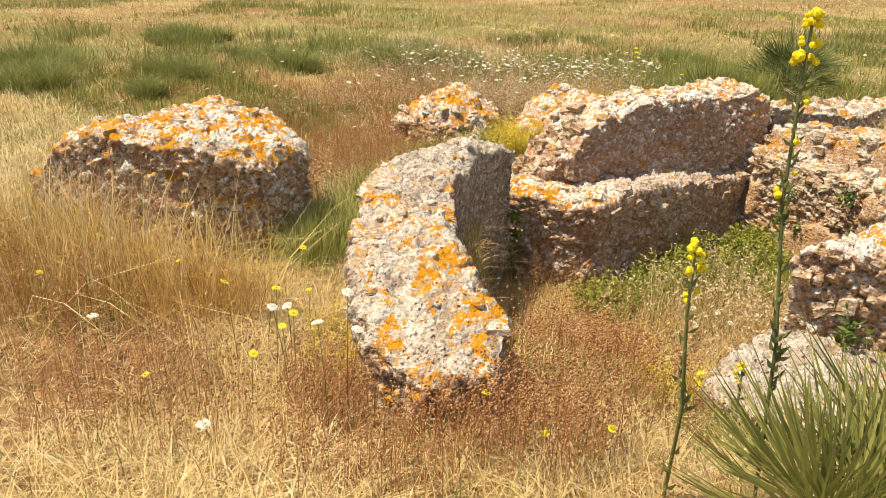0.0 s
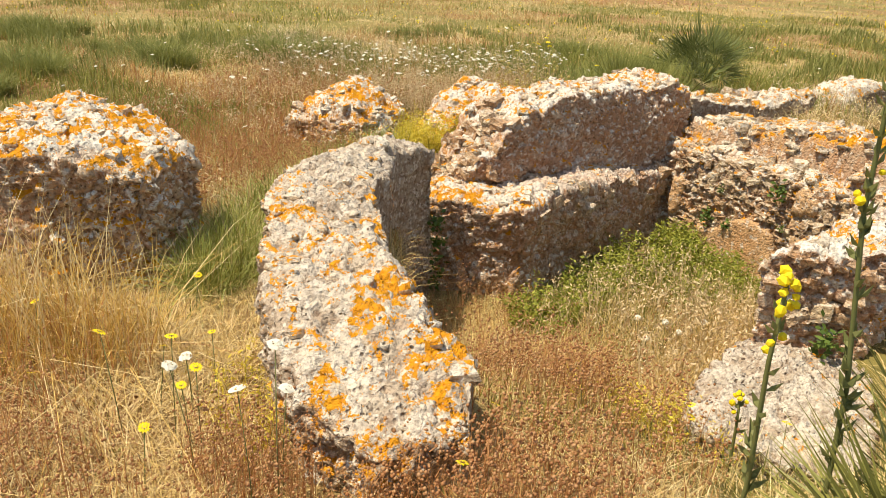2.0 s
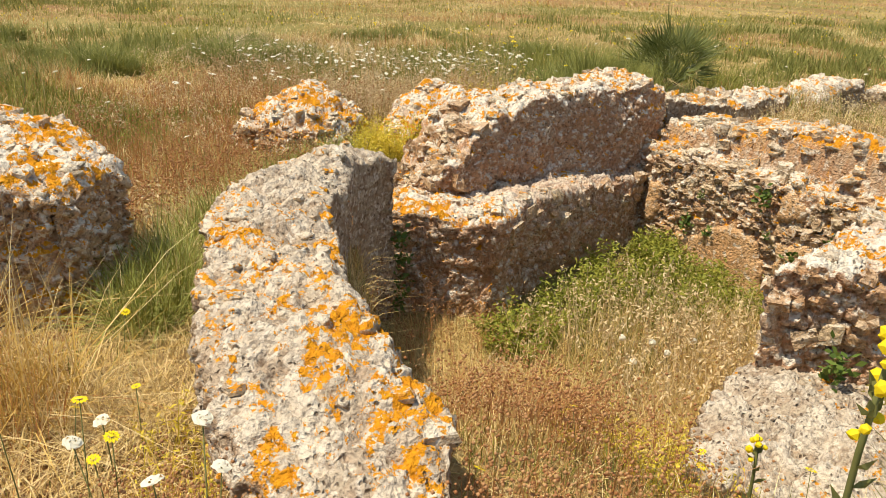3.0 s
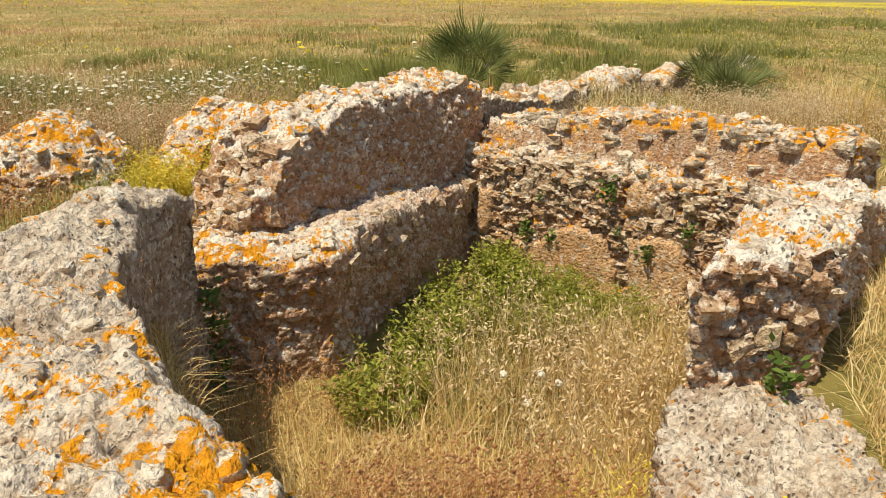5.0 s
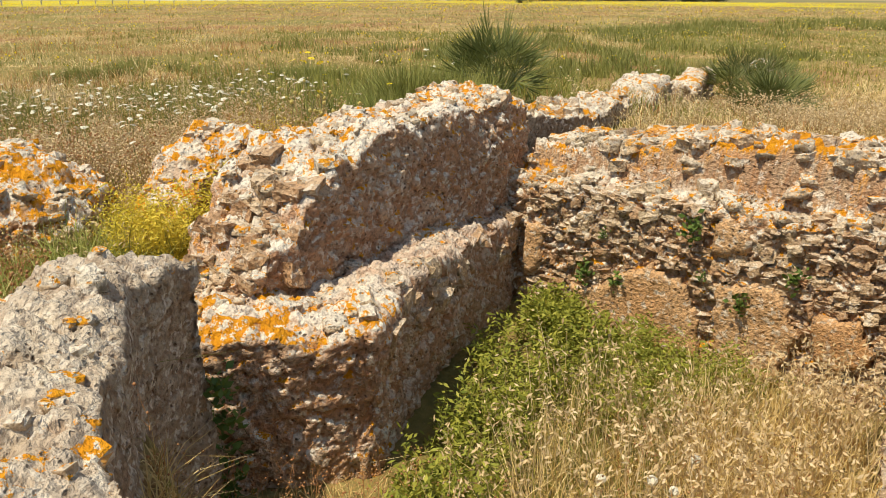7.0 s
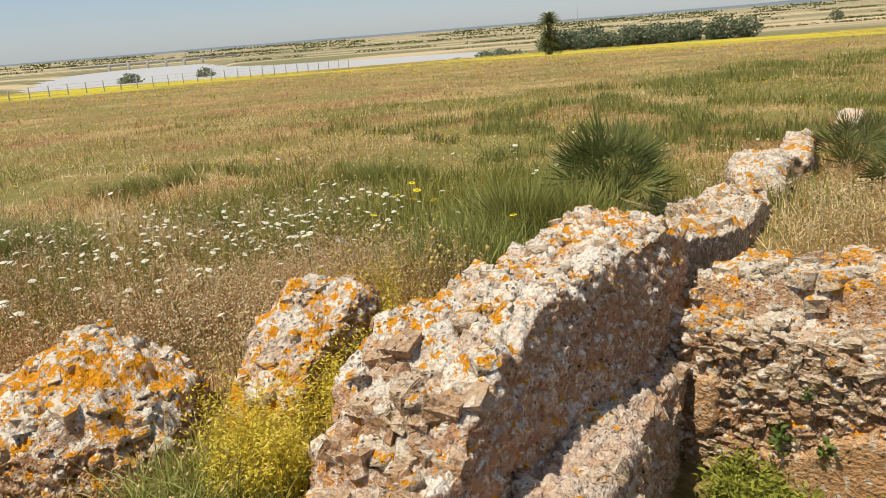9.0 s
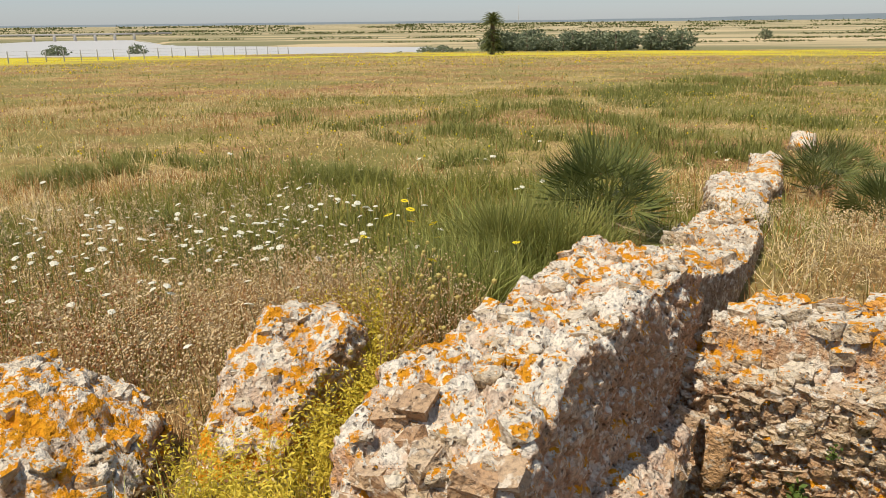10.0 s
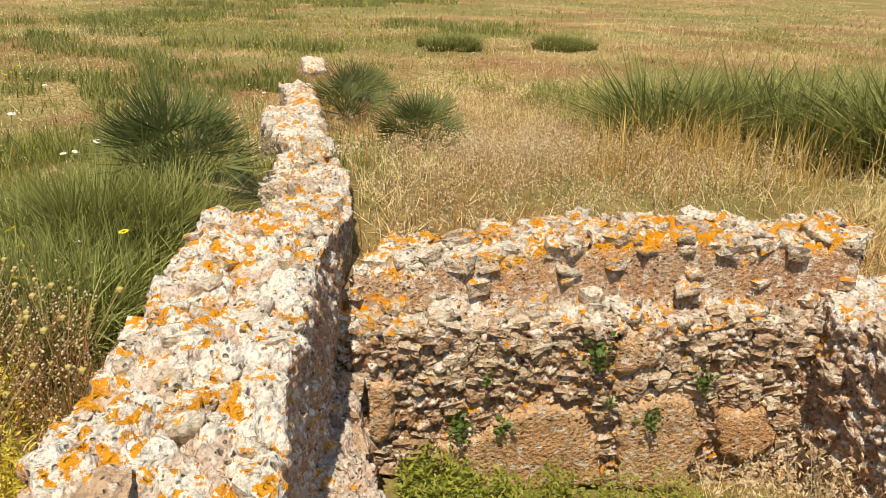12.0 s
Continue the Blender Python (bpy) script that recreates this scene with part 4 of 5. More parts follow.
def herb(name, where, count, height, size, mat, label, slim=0.35, per=26):
    """Leafy low plants: a thin stem each, with small leaves all along it."""
    roots = strew(count, where, 0.0)
    n = len(roots)
    hs, a, ln = rng.uniform(0.5, 1.0, n) * height, rng.uniform(0, 2 * np.pi, n), rng.uniform(0.05, 0.45, n)
    pieces = [sprout(roots, hs, 0.005, ln, segments=2, heading=a)]
    u = rng.uniform(0.15, 1.0, (n, per))
    out = np.stack([np.cos(a), np.sin(a), 0 * a], 1)
    p = roots[:, None] + np.array([0, 0, 1.0]) * (hs[:, None] * (u - 0.35 * ln[:, None] * u * u))[..., None] + out[:, None] * (hs[:, None] * ln[:, None] * u ** 1.6)[..., None]
    p = p.reshape(-1, 3) + rng.normal(size=(n * per, 3)) * (0.02, 0.02, 0.008)
    pieces.append(leaves(p, rng.uniform(0.6, 1.3, len(p)) * size, slim))
    return stuff(name, *join(pieces), mat, label, "plants")


herb("leafy_weeds", many(blob(-0.98, 5.0, 0.26, 0.65, -20), blob(-0.66, 5.9, 0.3, 0.6, -25), blob(-0.2, 6.2, 0.45, 0.18, -33), blob(-1.1, 4.5, 0.22, 0.3), blob(-0.42, 6.5, 0.2, 0.2)), 560, 0.33, 0.042, MAT_LEAF, "fresh green leafy weeds at the wall foot")
herb("leafy_weeds", many(blob(-0.2, 5.6, 0.5, 0.35, -30), blob(0.35, 5.75, 0.35, 0.2, -33)), 260, 0.42, 0.03, MAT_LEAF, "green weeds before the rubble wall")
herb("leafy_weeds", many(blob(-0.1, 3.1, 0.4, 0.5), blob(0.05, 3.6, 0.3, 0.4)), 150, 0.30, 0.028, MAT_HERB, "yellowing leafy weeds in the room's mouth")
herb("yellow_herb", many(blob(-2.85, 6.0, 0.22, 0.5, 10), blob(-2.55, 6.3, 0.16, 0.5, 20), blob(-2.35, 7.2, 0.3, 0.35), blob(-2.7, 5.6, 0.18, 0.22), blob(-2.4, 6.7, 0.2, 0.4, 20), blob(-2.55, 7.3, 0.35, 0.3)), 900, 0.46, 0.024, MAT_HERB, "fine yellow-green herb between the ruins", 0.3, 34)
herb("yellow_herb", many(blob(-1.5, 1.75, 0.25, 0.35, 30), blob(-1.7, 2.3, 0.15, 0.3, 30), blob(0.15, 2.9, 0.35, 0.4)), 170, 0.30, 0.024, MAT_HERB, "low yellow-green herb by the wall end", 0.3)
herb("meadow_herb", many(blob(-4.6, 8.8, 1.6, 0.8), blob(-3.6, 9.3, 1.0, 0.5)), 420, 0.36, 0.035, MAT_GREEN, "feathery green leaves under white umbels", 0.25)


# ---- single plants ----
def tube(points, r0, r1, sides=5):
    pts = [Vector(p) for p in points]
    bm = bmesh.new()
    rings = []
    for i, p in enumerate(pts):
        d = (pts[min(i + 1, len(pts) - 1)] - pts[max(i - 1, 0)]).normalized()
        x = d.orthogonal().normalized()
        y = d.cross(x)
        r = r0 + (r1 - r0) * i / (len(pts) - 1)
        rings.append([bm.verts.new(p + (x * math.cos(2 * math.pi * j / sides) + y * math.sin(2 * math.pi * j / sides)) * r) for j in range(sides)])
    for a, b in zip(rings, rings[1:]):
        for j in range(sides):
            bm.faces.new((a[j], a[(j + 1) % sides], b[(j + 1) % sides], b[j]))
    bm.faces.new(rings[-1])
    for f in bm.faces:
        f.smooth = True
    return bm


def as_mesh(name, bm, mat):
    me = bpy.data.meshes.new(name)
    bm.to_mesh(me)
    bm.free()
    me.materials.append(mat)
    return me


def thing(name, place, label, category, group=""):
    ob = new(name)
    ob.empty_display_size = 0.1
    ob.matrix_basis = place
    return tagged(ob, label, category, group)


def on_ground(x, y, rz=0.0, scale=1.0, sink=0.0):
    return pose(x, y, float(ground_z(x, y)) - sink, 0, 0, rz) @ Matrix.Scale(scale, 4)


def frond_mesh(seed, length=0.42, blades=14, spread=125, width=0.015, stalk=0.42):
    """A fan leaf: a stalk, and stiff pleated blades from its end."""
    r = random.Random(seed)
    vs, fs = [], []

    def ribbon(p, q, w, bow):
        side_dir = Vector((0, 1, 0)).cross(q - p).normalized()
        mid = p.lerp(q, 0.45) + Vector((0, bow, 0))
        n = len(vs)
        vs.extend([p, mid - side_dir * w / 2, mid + side_dir * w / 2 + Vector((0, w * 0.3, 0)), q])
        fs.extend([(n, n + 1, n + 2), (n + 1, n + 3, n + 2)])

    n = len(vs)
    vs.extend([Vector((-0.005, 0, 0)), Vector((0.005, 0, 0)), Vector((0.0, 0.02, stalk * 0.5)), Vector((0.003, 0.0, stalk)), Vector((-0.003, 0, stalk))])
    fs.extend([(n, n + 1, n + 2), (n + 1, n + 3, n + 2), (n + 3, n + 4, n + 2), (n + 4, n, n + 2)])
    hub = Vector((0, 0, stalk))
    for i in range(blades):
        a = math.radians((i / (blades - 1) - 0.5) * spread + r.uniform(-3, 3))
        ln = length * (1 - 0.25 * abs(i / (blades - 1) - 0.5)) * r.uniform(0.85, 1.08)
        q = hub + Vector((math.sin(a) * ln, 0.06 + r.uniform(-0.02, 0.04), math.cos(a) * ln))
        ribbon(hub, q, width, r.uniform(0.0, 0.02))
    return vs, fs


FRONDS = []
for i in range(6):
    vs, fs = frond_mesh(i)
    me = bpy.data.meshes.new("frond")
    me.from_pydata(vs, [], fs)
    me.materials.append(MAT_PALM)
    FRONDS.append(me)
MAT_OLIVE = leaf_material("olive palm leaf", (0.13, 0.14, 0.03), (0.38, 0.36, 0.10), (0.25, 0.25, 0.06), 0.4, 0.25)
STRAPS = []
for i in range(5):
    vs, fs = frond_mesh(i + 20, 0.62, 10, 72, 0.013, 0.22)
    me = bpy.data.meshes.new("frond")
    me.from_pydata(vs, [], fs)
    me.materials.append(MAT_OLIVE)
    STRAPS.append(me)
MAT_DEADPALM = leaf_material("dead palm leaf", (0.30, 0.20, 0.10), (0.50, 0.38, 0.20))
DEAD = FRONDS[2].copy()
DEAD.materials.clear()
DEAD.materials.append(MAT_DEADPALM)


def dwarf_palm(x, y, size, count, label, spear=False, wide=78, seed=0, lift=0.0, kinds=None):
    r = random.Random(seed)
    ob = thing("dwarf_palm", on_ground(x, y, r.uniform(0, 360), 1.0, 0.02), label, "palm", "dwarf palms")
    part("trunk", tube([(0, 0, -0.05), (0.01, 0, 0.06), (0, 0.01, 0.14 + lift)], 0.09 * size + 0.02, 0.05 * size + 0.02, 8), MAT_DEADPALM, ob, "fibrous brown trunk")
    for i in range(count):
        u = (i + 0.5) / count
        tilt = wide * u ** 0.8 + r.uniform(-7, 7)
        az = i * 137.5 + r.uniform(-20, 20)
        s = size * r.uniform(0.85, 1.15) * (1.12 if spear and i < 4 else 1)
        dead = u > 0.88 and r.random() < 0.6
        off = 0.10 * size * r.random() ** 0.5
        m = pose(math.cos(radians(az)) * off, math.sin(radians(az)) * off, 0.05 + lift + 0.05 * r.random(), 0, 0, az) @ pose(0, 0, 0, -tilt - (12 if dead else 0), 0, 0) @ pose(0, 0, 0, 0, 0, r.uniform(-50, 50)) @ Matrix.Diagonal((s * (0.4 if spear and i < 4 else 1), s, s, 1))
        part("frond", DEAD if dead else r.choice(kinds or FRONDS), None, ob, "dry drooping frond" if dead else "", m)
    return ob


dwarf_palm(-0.78, 8.95, 0.90, 54, "large dark green dwarf palm behind the wall", True, 70, 1, 0.05)
dwarf_palm(-1.55, 8.30, 0.72, 40, "grey-green dwarf palm thicket beside the thick wall", False, 55, 2, 0.0, STRAPS)
dwarf_palm(-1.15, 8.25, 0.62, 26, "small dwarf palm close to the wall", False, 60, 13, 0.0, STRAPS)
dwarf_palm(2.45, 10.7, 0.80, 52, "bright green dwarf palm in dry grass", False, 80, 4)
dwarf_palm(2.55, 12.4, 0.85, 40, "dark dwarf palm beside the far wall remains", False, 78, 5)
dwarf_palm(3.4, 13.4, 0.8, 36, "low dwarf palm beside the far wall remains", False, 78, 6)
dwarf_palm(0.92, 1.40, 0.95, 60, "long-leaved olive-green dwarf palm near the path", False, 72, 7, 0.0, STRAPS)
dwarf_palm(1.20, 1.80, 1.0, 50, "tall olive-green dwarf palm near the path", False, 60, 8, 0.0, STRAPS)

roots = strew(9000, many(blob(-1.72, 7.95, 0.55, 0.38, 30), blob(-1.95, 7.6, 0.4, 0.3, 40), blob(-1.2, 8.3, 0.4, 0.3), blob(-1.5, 8.6, 0.5, 0.4)))
grass("tussock_grass", roots[::2], 0.66, 0.009, 0.7, MAT_SHRUB, "long grey-green grass around the palm thicket", 3)
# every other blade takes a lighter green, painting in the sunlit look
grass("tussock_grass", roots[1::2], 0.60, 0.009, 1.0, MAT_FRESH, "long grass around the palm thicket, painted lighter as if sunlit", 3)

# yellow flower spikes
PETAL = as_mesh("flower", (lambda bm: (bmesh.ops.create_icosphere(bm, subdivisions=1, radius=0.018), [setattr(v, "co", v.co * (1 + 0.35 * noise.noise(v.co * 90))) for v in bm.verts], bm)[2])(bmesh.new()), MAT_YELLOW)


def leaf_mesh(name, length, width, mat):
    vs = [(0, 0, 0), (width / 2, length * 0.4, 0.01), (0, length * 0.5, -0.006), (-width / 2, length * 0.4, 0.01), (0, length, 0.03)]
    me = bpy.data.meshes.new(name)
    me.from_pydata([Vector(v) for v in vs], [], [(0, 1, 2), (0, 2, 3), (1, 4, 2), (2, 4, 3)])
    me.materials.append(mat)
    return me


MULLEIN_LEAF = leaf_mesh("leaf", 0.09, 0.035, MAT_STEM)


def flower_spike(x, y, points, blossoms, leaf_count, label, seed):
    r = random.Random(seed)
    g = float(ground_z(x, y))
    ob = thing("flower_spike", pose(x, y, g), label, "flower", "yellow flower spikes")
    pts = [Vector((0, 0, -0.03))] + [Vector(p) - Vector((x, y, g)) for p in points]
    part("stem", tube(pts, 0.008, 0.005, 6), MAT_STEM, ob)
    def at(u):
        u = min(max(u, 0), 0.999) * (len(pts) - 1)
        return pts[int(u)].lerp(pts[int(u) + 1], u - int(u))
    for i in range(leaf_count):
        u = r.uniform(0.08, 0.85)
        s = 0.8 - 0.4 * u
        part("leaf", MULLEIN_LEAF, None, ob, "", Matrix.Translation(at(u)) @ pose(0, 0, 0, r.uniform(10, 60), r.uniform(-20, 20), i * 137) @ Matrix.Scale(s, 4))
    for i in range(blossoms):
        u = 1 - 0.16 * r.random() ** 1.2 if i < blossoms * 0.8 else r.uniform(0.5, 0.8)
        a = r.uniform(0, 6.28)
        w = 0.030 * (1.2 - (u - 0.84) * 4) if u > 0.84 else 0.025
        part("flower", PETAL, None, ob, "", Matrix.Translation(at(u) + Vector((math.cos(a) * w, math.sin(a) * w, 0))) @ pose(0, 0, 0, r.uniform(-40, 40), 0, a * 50) @ Matrix.Scale(r.uniform(0.5, 0.95), 4))


flower_spike(0.64, 1.70, [(0.593, 1.70, 0.87), (0.52, 1.70, 1.38), (0.505, 1.70, 1.75), (0.50, 1.70, 2.0)], 34, 70, "tall mullein spike with yellow blossoms on top", 1)
flower_spike(0.36, 1.42, [(0.39, 1.36, 0.7), (0.37, 1.3, 1.1), (0.37, 1.28, 1.34)], 16, 26, "yellow-flowered spike beside the palm", 2)
flower_spike(0.36, 2.66, [(0.35, 2.66, 0.05), (0.34, 2.66, 0.22)], 9, 12, "low yellow-flowered sprig by the wall stub", 4)


# wild carrots
def umbel_mesh(seed):
    r = random.Random(seed)
    bm = bmesh.new()
    rings = [[bm.verts.new((0, 0, 0.018))]]
    for i, d in enumerate((0.010, 0.020, 0.030, 0.040, 0.047)):
        rings.append([])
        for j in range(16):
            a = j * math.pi / 8 + 0.2 * i
            w = d * r.uniform(0.88, 1.14)
            rings[-1].append(bm.verts.new((math.cos(a) * w, math.sin(a) * w, 0.016 - 6 * d * d + r.uniform(-0.004, 0.004))))
    for j in range(16):
        bm.faces.new((rings[0][0], rings[1][j], rings[1][(j + 1) % 16]))
        for a, b in zip(rings[1:], rings[2:]):
            if r.random() > 0.12:
                bm.faces.new((a[j], b[j], b[(j + 1) % 16], a[(j + 1) % 16]))
    return as_mesh("umbel", bm, MAT_WHITE)


UMBELS = [umbel_mesh(i) for i in range(4)]


def wild_carrot(x, y, h, size, r):
    g = float(ground_z(x, y))
    ob = thing("wild_carrot", pose(x, y, g, 0, 0, r.uniform(0, 360)), "white flat-headed wild carrot in the meadow", "flower", "wild carrots")
    bend = Vector((r.uniform(-0.06, 0.06), r.uniform(-0.06, 0.06), h))
    part("stem", tube([(0, 0, -0.02), (bend.x * 0.3, bend.y * 0.3, h * 0.5), bend], 0.003, 0.002, 4), MAT_STEM, ob)
    part("umbel", r.choice(UMBELS), None, ob, "", Matrix.Translation(bend) @ pose(0, 0, 0, r.uniform(-22, 22), r.uniform(-22, 22), 0) @ Matrix.Scale(size, 4))


rc = random.Random(5)
for x, y, z in ((-1.09, 1.18, 0.66), (-1.78, 1.64, 0.35), (-1.04, 1.25, 0.74), (-1.13, 1.39, 0.49), (-1.44, 1.29, 0.54), (-2.5, 1.0, 0.32), (-3.9, 1.35, 0.4), (-1.35, 0.75, 0.30)):
    wild_carrot(x, y, z - float(ground_z(x, y)), 0.62, rc)
for cx, cy, sx, sy, n in ((-4.4, 8.6, 1.1, 0.6, 170), (-3.2, 8.9, 0.6, 0.4, 70), (-5.6, 8.2, 0.8, 0.5, 20), (-4.6, 7.2, 1.2, 0.6, 14), (-5.5, 6.2, 1.0, 0.8, 12), (1.2, 13.2, 0.8, 0.5, 7), (-3.5, 11.0, 2.0, 1.0, 12)):
    for _ in range(n):
        x, y = rc.gauss(cx, sx), rc.gauss(cy, sy)
        if clear_of_walls(np.array([x]), np.array([y]), 0.1)[0]:
            wild_carrot(x, y, rc.uniform(0.30, 0.50), rc.uniform(0.3, 0.68), rc)

# yellow daisies
def daisy_mesh():
    bm = bmesh.new()
    mid = [bm.verts.new((math.cos(j * 1.0472) * 0.006, math.sin(j * 1.0472) * 0.006, 0.004)) for j in range(6)]
    bm.faces.new(mid)
    for j in range(12):
        a = j * math.pi / 6
        d, n = Vector((math.cos(a), math.sin(a), 0)), Vector((-math.sin(a), math.cos(a), 0))
        bm.faces.new([bm.verts.new(d * 0.005), bm.verts.new(d * 0.016 - n * 0.0045), bm.verts.new(d * 0.023 + Vector((0, 0, -0.002))), bm.verts.new(d * 0.016 + n * 0.0045)])
    return as_mesh("blossom", bm, MAT_YELLOW)


DAISY = daisy_mesh()


def daisy(x, y, h, size, r):
    g = float(ground_z(x, y))
    ob = thing("yellow_daisy", pose(x, y, g), "small bright yellow daisy in dry grass", "flower", "yellow daisies")
    top = Vector((r.uniform(-0.05, 0.05), r.uniform(-0.05, 0.05), h))
    part("stem", tube([(0, 0, -0.02), top * 0.5, top], 0.0022, 0.0018, 4), MAT_STEM, ob)
    part("blossom", DAISY, None, ob, "", Matrix.Translation(top) @ pose(0, 0, 0, r.uniform(-35, 15), r.uniform(-25, 25), 0) @ Matrix.Scale(size, 4))


for cx, cy, sx, sy, n, h in ((-1.5, 1.7, 0.2, 0.25, 9, 0.42), (-3.4, 1.2, 0.5, 0.3, 8, 0.35), (-2.3, 1.2, 0.5, 0.4, 6, 0.3), (-2.3, 7.1, 0.35, 0.35, 12, 0.75), (-0.3, 1.4, 0.4, 0.3, 5, 0.25), (0.3, 2.7, 0.25, 0.25, 6, 0.3)):
    for _ in range(n):
        x, y = rc.gauss(cx, sx), rc.gauss(cy, sy)
        if clear_of_walls(np.array([x]), np.array([y]), 0.03)[0]:
            daisy(x, y, h * rc.uniform(0.7, 1.2), rc.uniform(0.8, 1.3), rc)


# dried round heads on branching stems
HEAD = as_mesh("seed_ball", (lambda bm: (bmesh.ops.create_icosphere(bm, subdivisions=1, radius=0.016), bm)[1])(bmesh.new()), leaf_material("straw ball", (0.42, 0.33, 0.10), (0.58, 0.46, 0.14)))
for cx, cy, n, h in ((-2.25, 7.25, 26, 0.66), (-2.6, 7.6, 22, 0.55), (-1.95, 7.0, 18, 0.6), (-2.3, 6.8, 18, 0.55)):
    bush = thing("dried_flower_bush", on_ground(cx, cy), "bush of dried yellow-brown round flower heads", "bush", "dried flower bushes")
    for _ in range(n):
        a, rad = rc.uniform(0, 6.28), 0.36 * rc.random() ** 0.6
        tip = Vector((math.cos(a) * rad, math.sin(a) * rad, h * rc.uniform(0.5, 1.05)))
        part("stem", tube([(0, 0, -0.02), (tip.x * 0.3, tip.y * 0.3, tip.z * 0.5), tip], 0.003, 0.002, 3), MAT_DRYSTEM, bush)
        part("seed_ball", HEAD, None, bush, "", Matrix.Translation(tip) @ Matrix.Scale(rc.uniform(0.7, 1.1), 4))

# thatch on the room floor's near end
roots = strew(9000, many(blob(-1.35, 3.9, 0.75, 0.8, 30), blob(-0.6, 3.2, 0.7, 0.6), blob(0.1, 4.3, 0.8, 1.0), blob(-1.5, 4.3, 0.5, 0.4)))
grass("dry_grass", roots, 0.22, 0.0055, 1.2, MAT_STRAW, "matted dry grass on the room floor", 2, 0.3, 0.5)
seeded("dock_weeds", roots[::34], 0.42, 7, MAT_RUST, MAT_HEAD, 0.006, "reddish dry weeds on the room floor")
oats(strew(2600, many(box(-6, -2.6, 5.2, 8.5), box(0, 5.5, 7.2, 10.5), box(-6, -3, 1, 4), box(-8, -3, 8, 11))), 0.36)

# white seed heads in the room
PUFF = as_mesh("puff", (lambda bm: (bmesh.ops.create_icosphere(bm, subdivisions=2, radius=0.022), [setattr(v, "co", v.co * (0.75 + 0.5 * rc.random())) for v in bm.verts], bm)[2])(bmesh.new()), MAT_WHITE)
for x, y, z in ((-0.22, 4.55, -0.47), (-0.12, 4.56, -0.53), (-0.30, 4.30, -0.5), (-0.42, 4.62, -0.52), (0.02, 4.75, -0.5)):
    g = float(ground_z(x, y))
    ob = thing("seed_clock", pose(x, y, g), "fluffy white seed clock on the room floor", "flower", "seed clocks")
    part("stem", tube([(0, 0, -0.02), (0.01, 0, (z - g) / 2), (0, 0, z - g)], 0.003, 0.002, 4), MAT_STEM, ob)
    part("puff", PUFF, None, ob, "", pose(0, 0, z - g))


# small plants rooted in the walls
def wall_plant(at, out, size, count, label):
    ob = thing("wall_plant", Matrix.Translation(at), label, "plant", "wall plants")
    pts = np.array([Vector((0, 0, 0)) + out * rc.uniform(0, size * 0.5) + Vector((rc.gauss(0, size * 0.3), rc.gauss(0, size * 0.3), rc.gauss(-size * 0.2, size * 0.45))) for _ in range(count)])
    part("foliage", fast_mesh("foliage", *leaves(pts, rng.uniform(0.5, 1.1, count) * size * 0.62, 0.55), MAT_WALLPLANT), None, ob)
    part("stalk", tube([out * -0.03, out * size * 0.3, out * size * 0.4 + Vector((0, 0, -size * 0.3))], 0.005, 0.003, 4), MAT_STEM, ob)


for u, z, size, n in ((0.90, 0.12, 0.09, 46), (0.22, -0.32, 0.075, 60), (0.45, -0.33, 0.07, 46), (1.23, -0.27, 0.08, 50), (1.50, -0.07, 0.075, 46), (0.35, -0.02, 0.045, 24), (1.0, -0.16, 0.04, 20), (2.17, -0.02, 0.06, 30)):
    p = BO + BU * u + Vector((0, 0, z))
    hit, _, _, _ = tree_of(back_wall).ray_cast(p + BN * 0.5, -BN)
    wall_plant((hit or p) + BN * 0.05, BN, size * 1.0, n + 14, "small green leafy plant rooted in the rubble wall")
wall_plant(Vector((0.70, 3.74, 0.05)), Vector((0.1, -1, 0)), 0.11, 60, "dark green plant rooted in the wall end")
for z in (-0.1, -0.25, -0.42, -0.6):
    wall_plant(Vector((-2.06, 4.62, z)), Vector((0.8, -0.5, 0)), 0.10, 46, "green creeper hanging in the wall corner")


# shrubs in the meadow
def tussock_mesh(seed):
    q = np.random.default_rng(seed)
    n = 230
    a, d = q.uniform(0, 2 * np.pi, n), np.sqrt(q.random(n)) * 0.22
    roots = np.stack([np.cos(a) * d, np.sin(a) * d, -0.03 + 0 * a], 1)
    tall = q.uniform(0.35, 1.05, n) * (1 - 1.2 * d)
    v, t = sprout(roots, tall, 0.017, q.uniform(0.15, 1.0, n), segments=2, heading=a + q.normal(size=n) * 0.6)
    p = np.stack([np.cos(a) * d * 1.6, np.sin(a) * d * 1.6, tall * q.uniform(0.1, 0.5, n)], 1)
    return fast_mesh("tussock", *join([(v, t), leaves(p, q.uniform(0.05, 0.12, n), 0.2)]), MAT_SHRUB)


TUSSOCKS = [tussock_mesh(i) for i in range(5)]


def shrub(x, y, w, h, label, seed):
    r = random.Random(seed)
    ob = thing("shrub", on_ground(x, y), label, "shrub", "meadow shrubs")
    g = float(ground_z(x, y))
    for i in range(int(14 * w * w) + 6):
        a, d = r.uniform(0, 6.28), w * math.sqrt(r.random()) * (0.75 + 0.5 * noise.noise(Vector((seed, i * 0.3, 0))))
        px, py = math.cos(a) * d * 1.15, math.sin(a) * d * 0.8
        s = h * r.uniform(0.55, 1.1) * (1.1 - 0.45 * d / w)
        part("tussock", r.choice(TUSSOCKS), None, ob, "", pose(px, py, float(ground_z(x + px, y + py)) - g, 0, 0, r.uniform(0, 360)) @ Matrix.Diagonal((s * 1.25, s * 1.25, s, 1)))


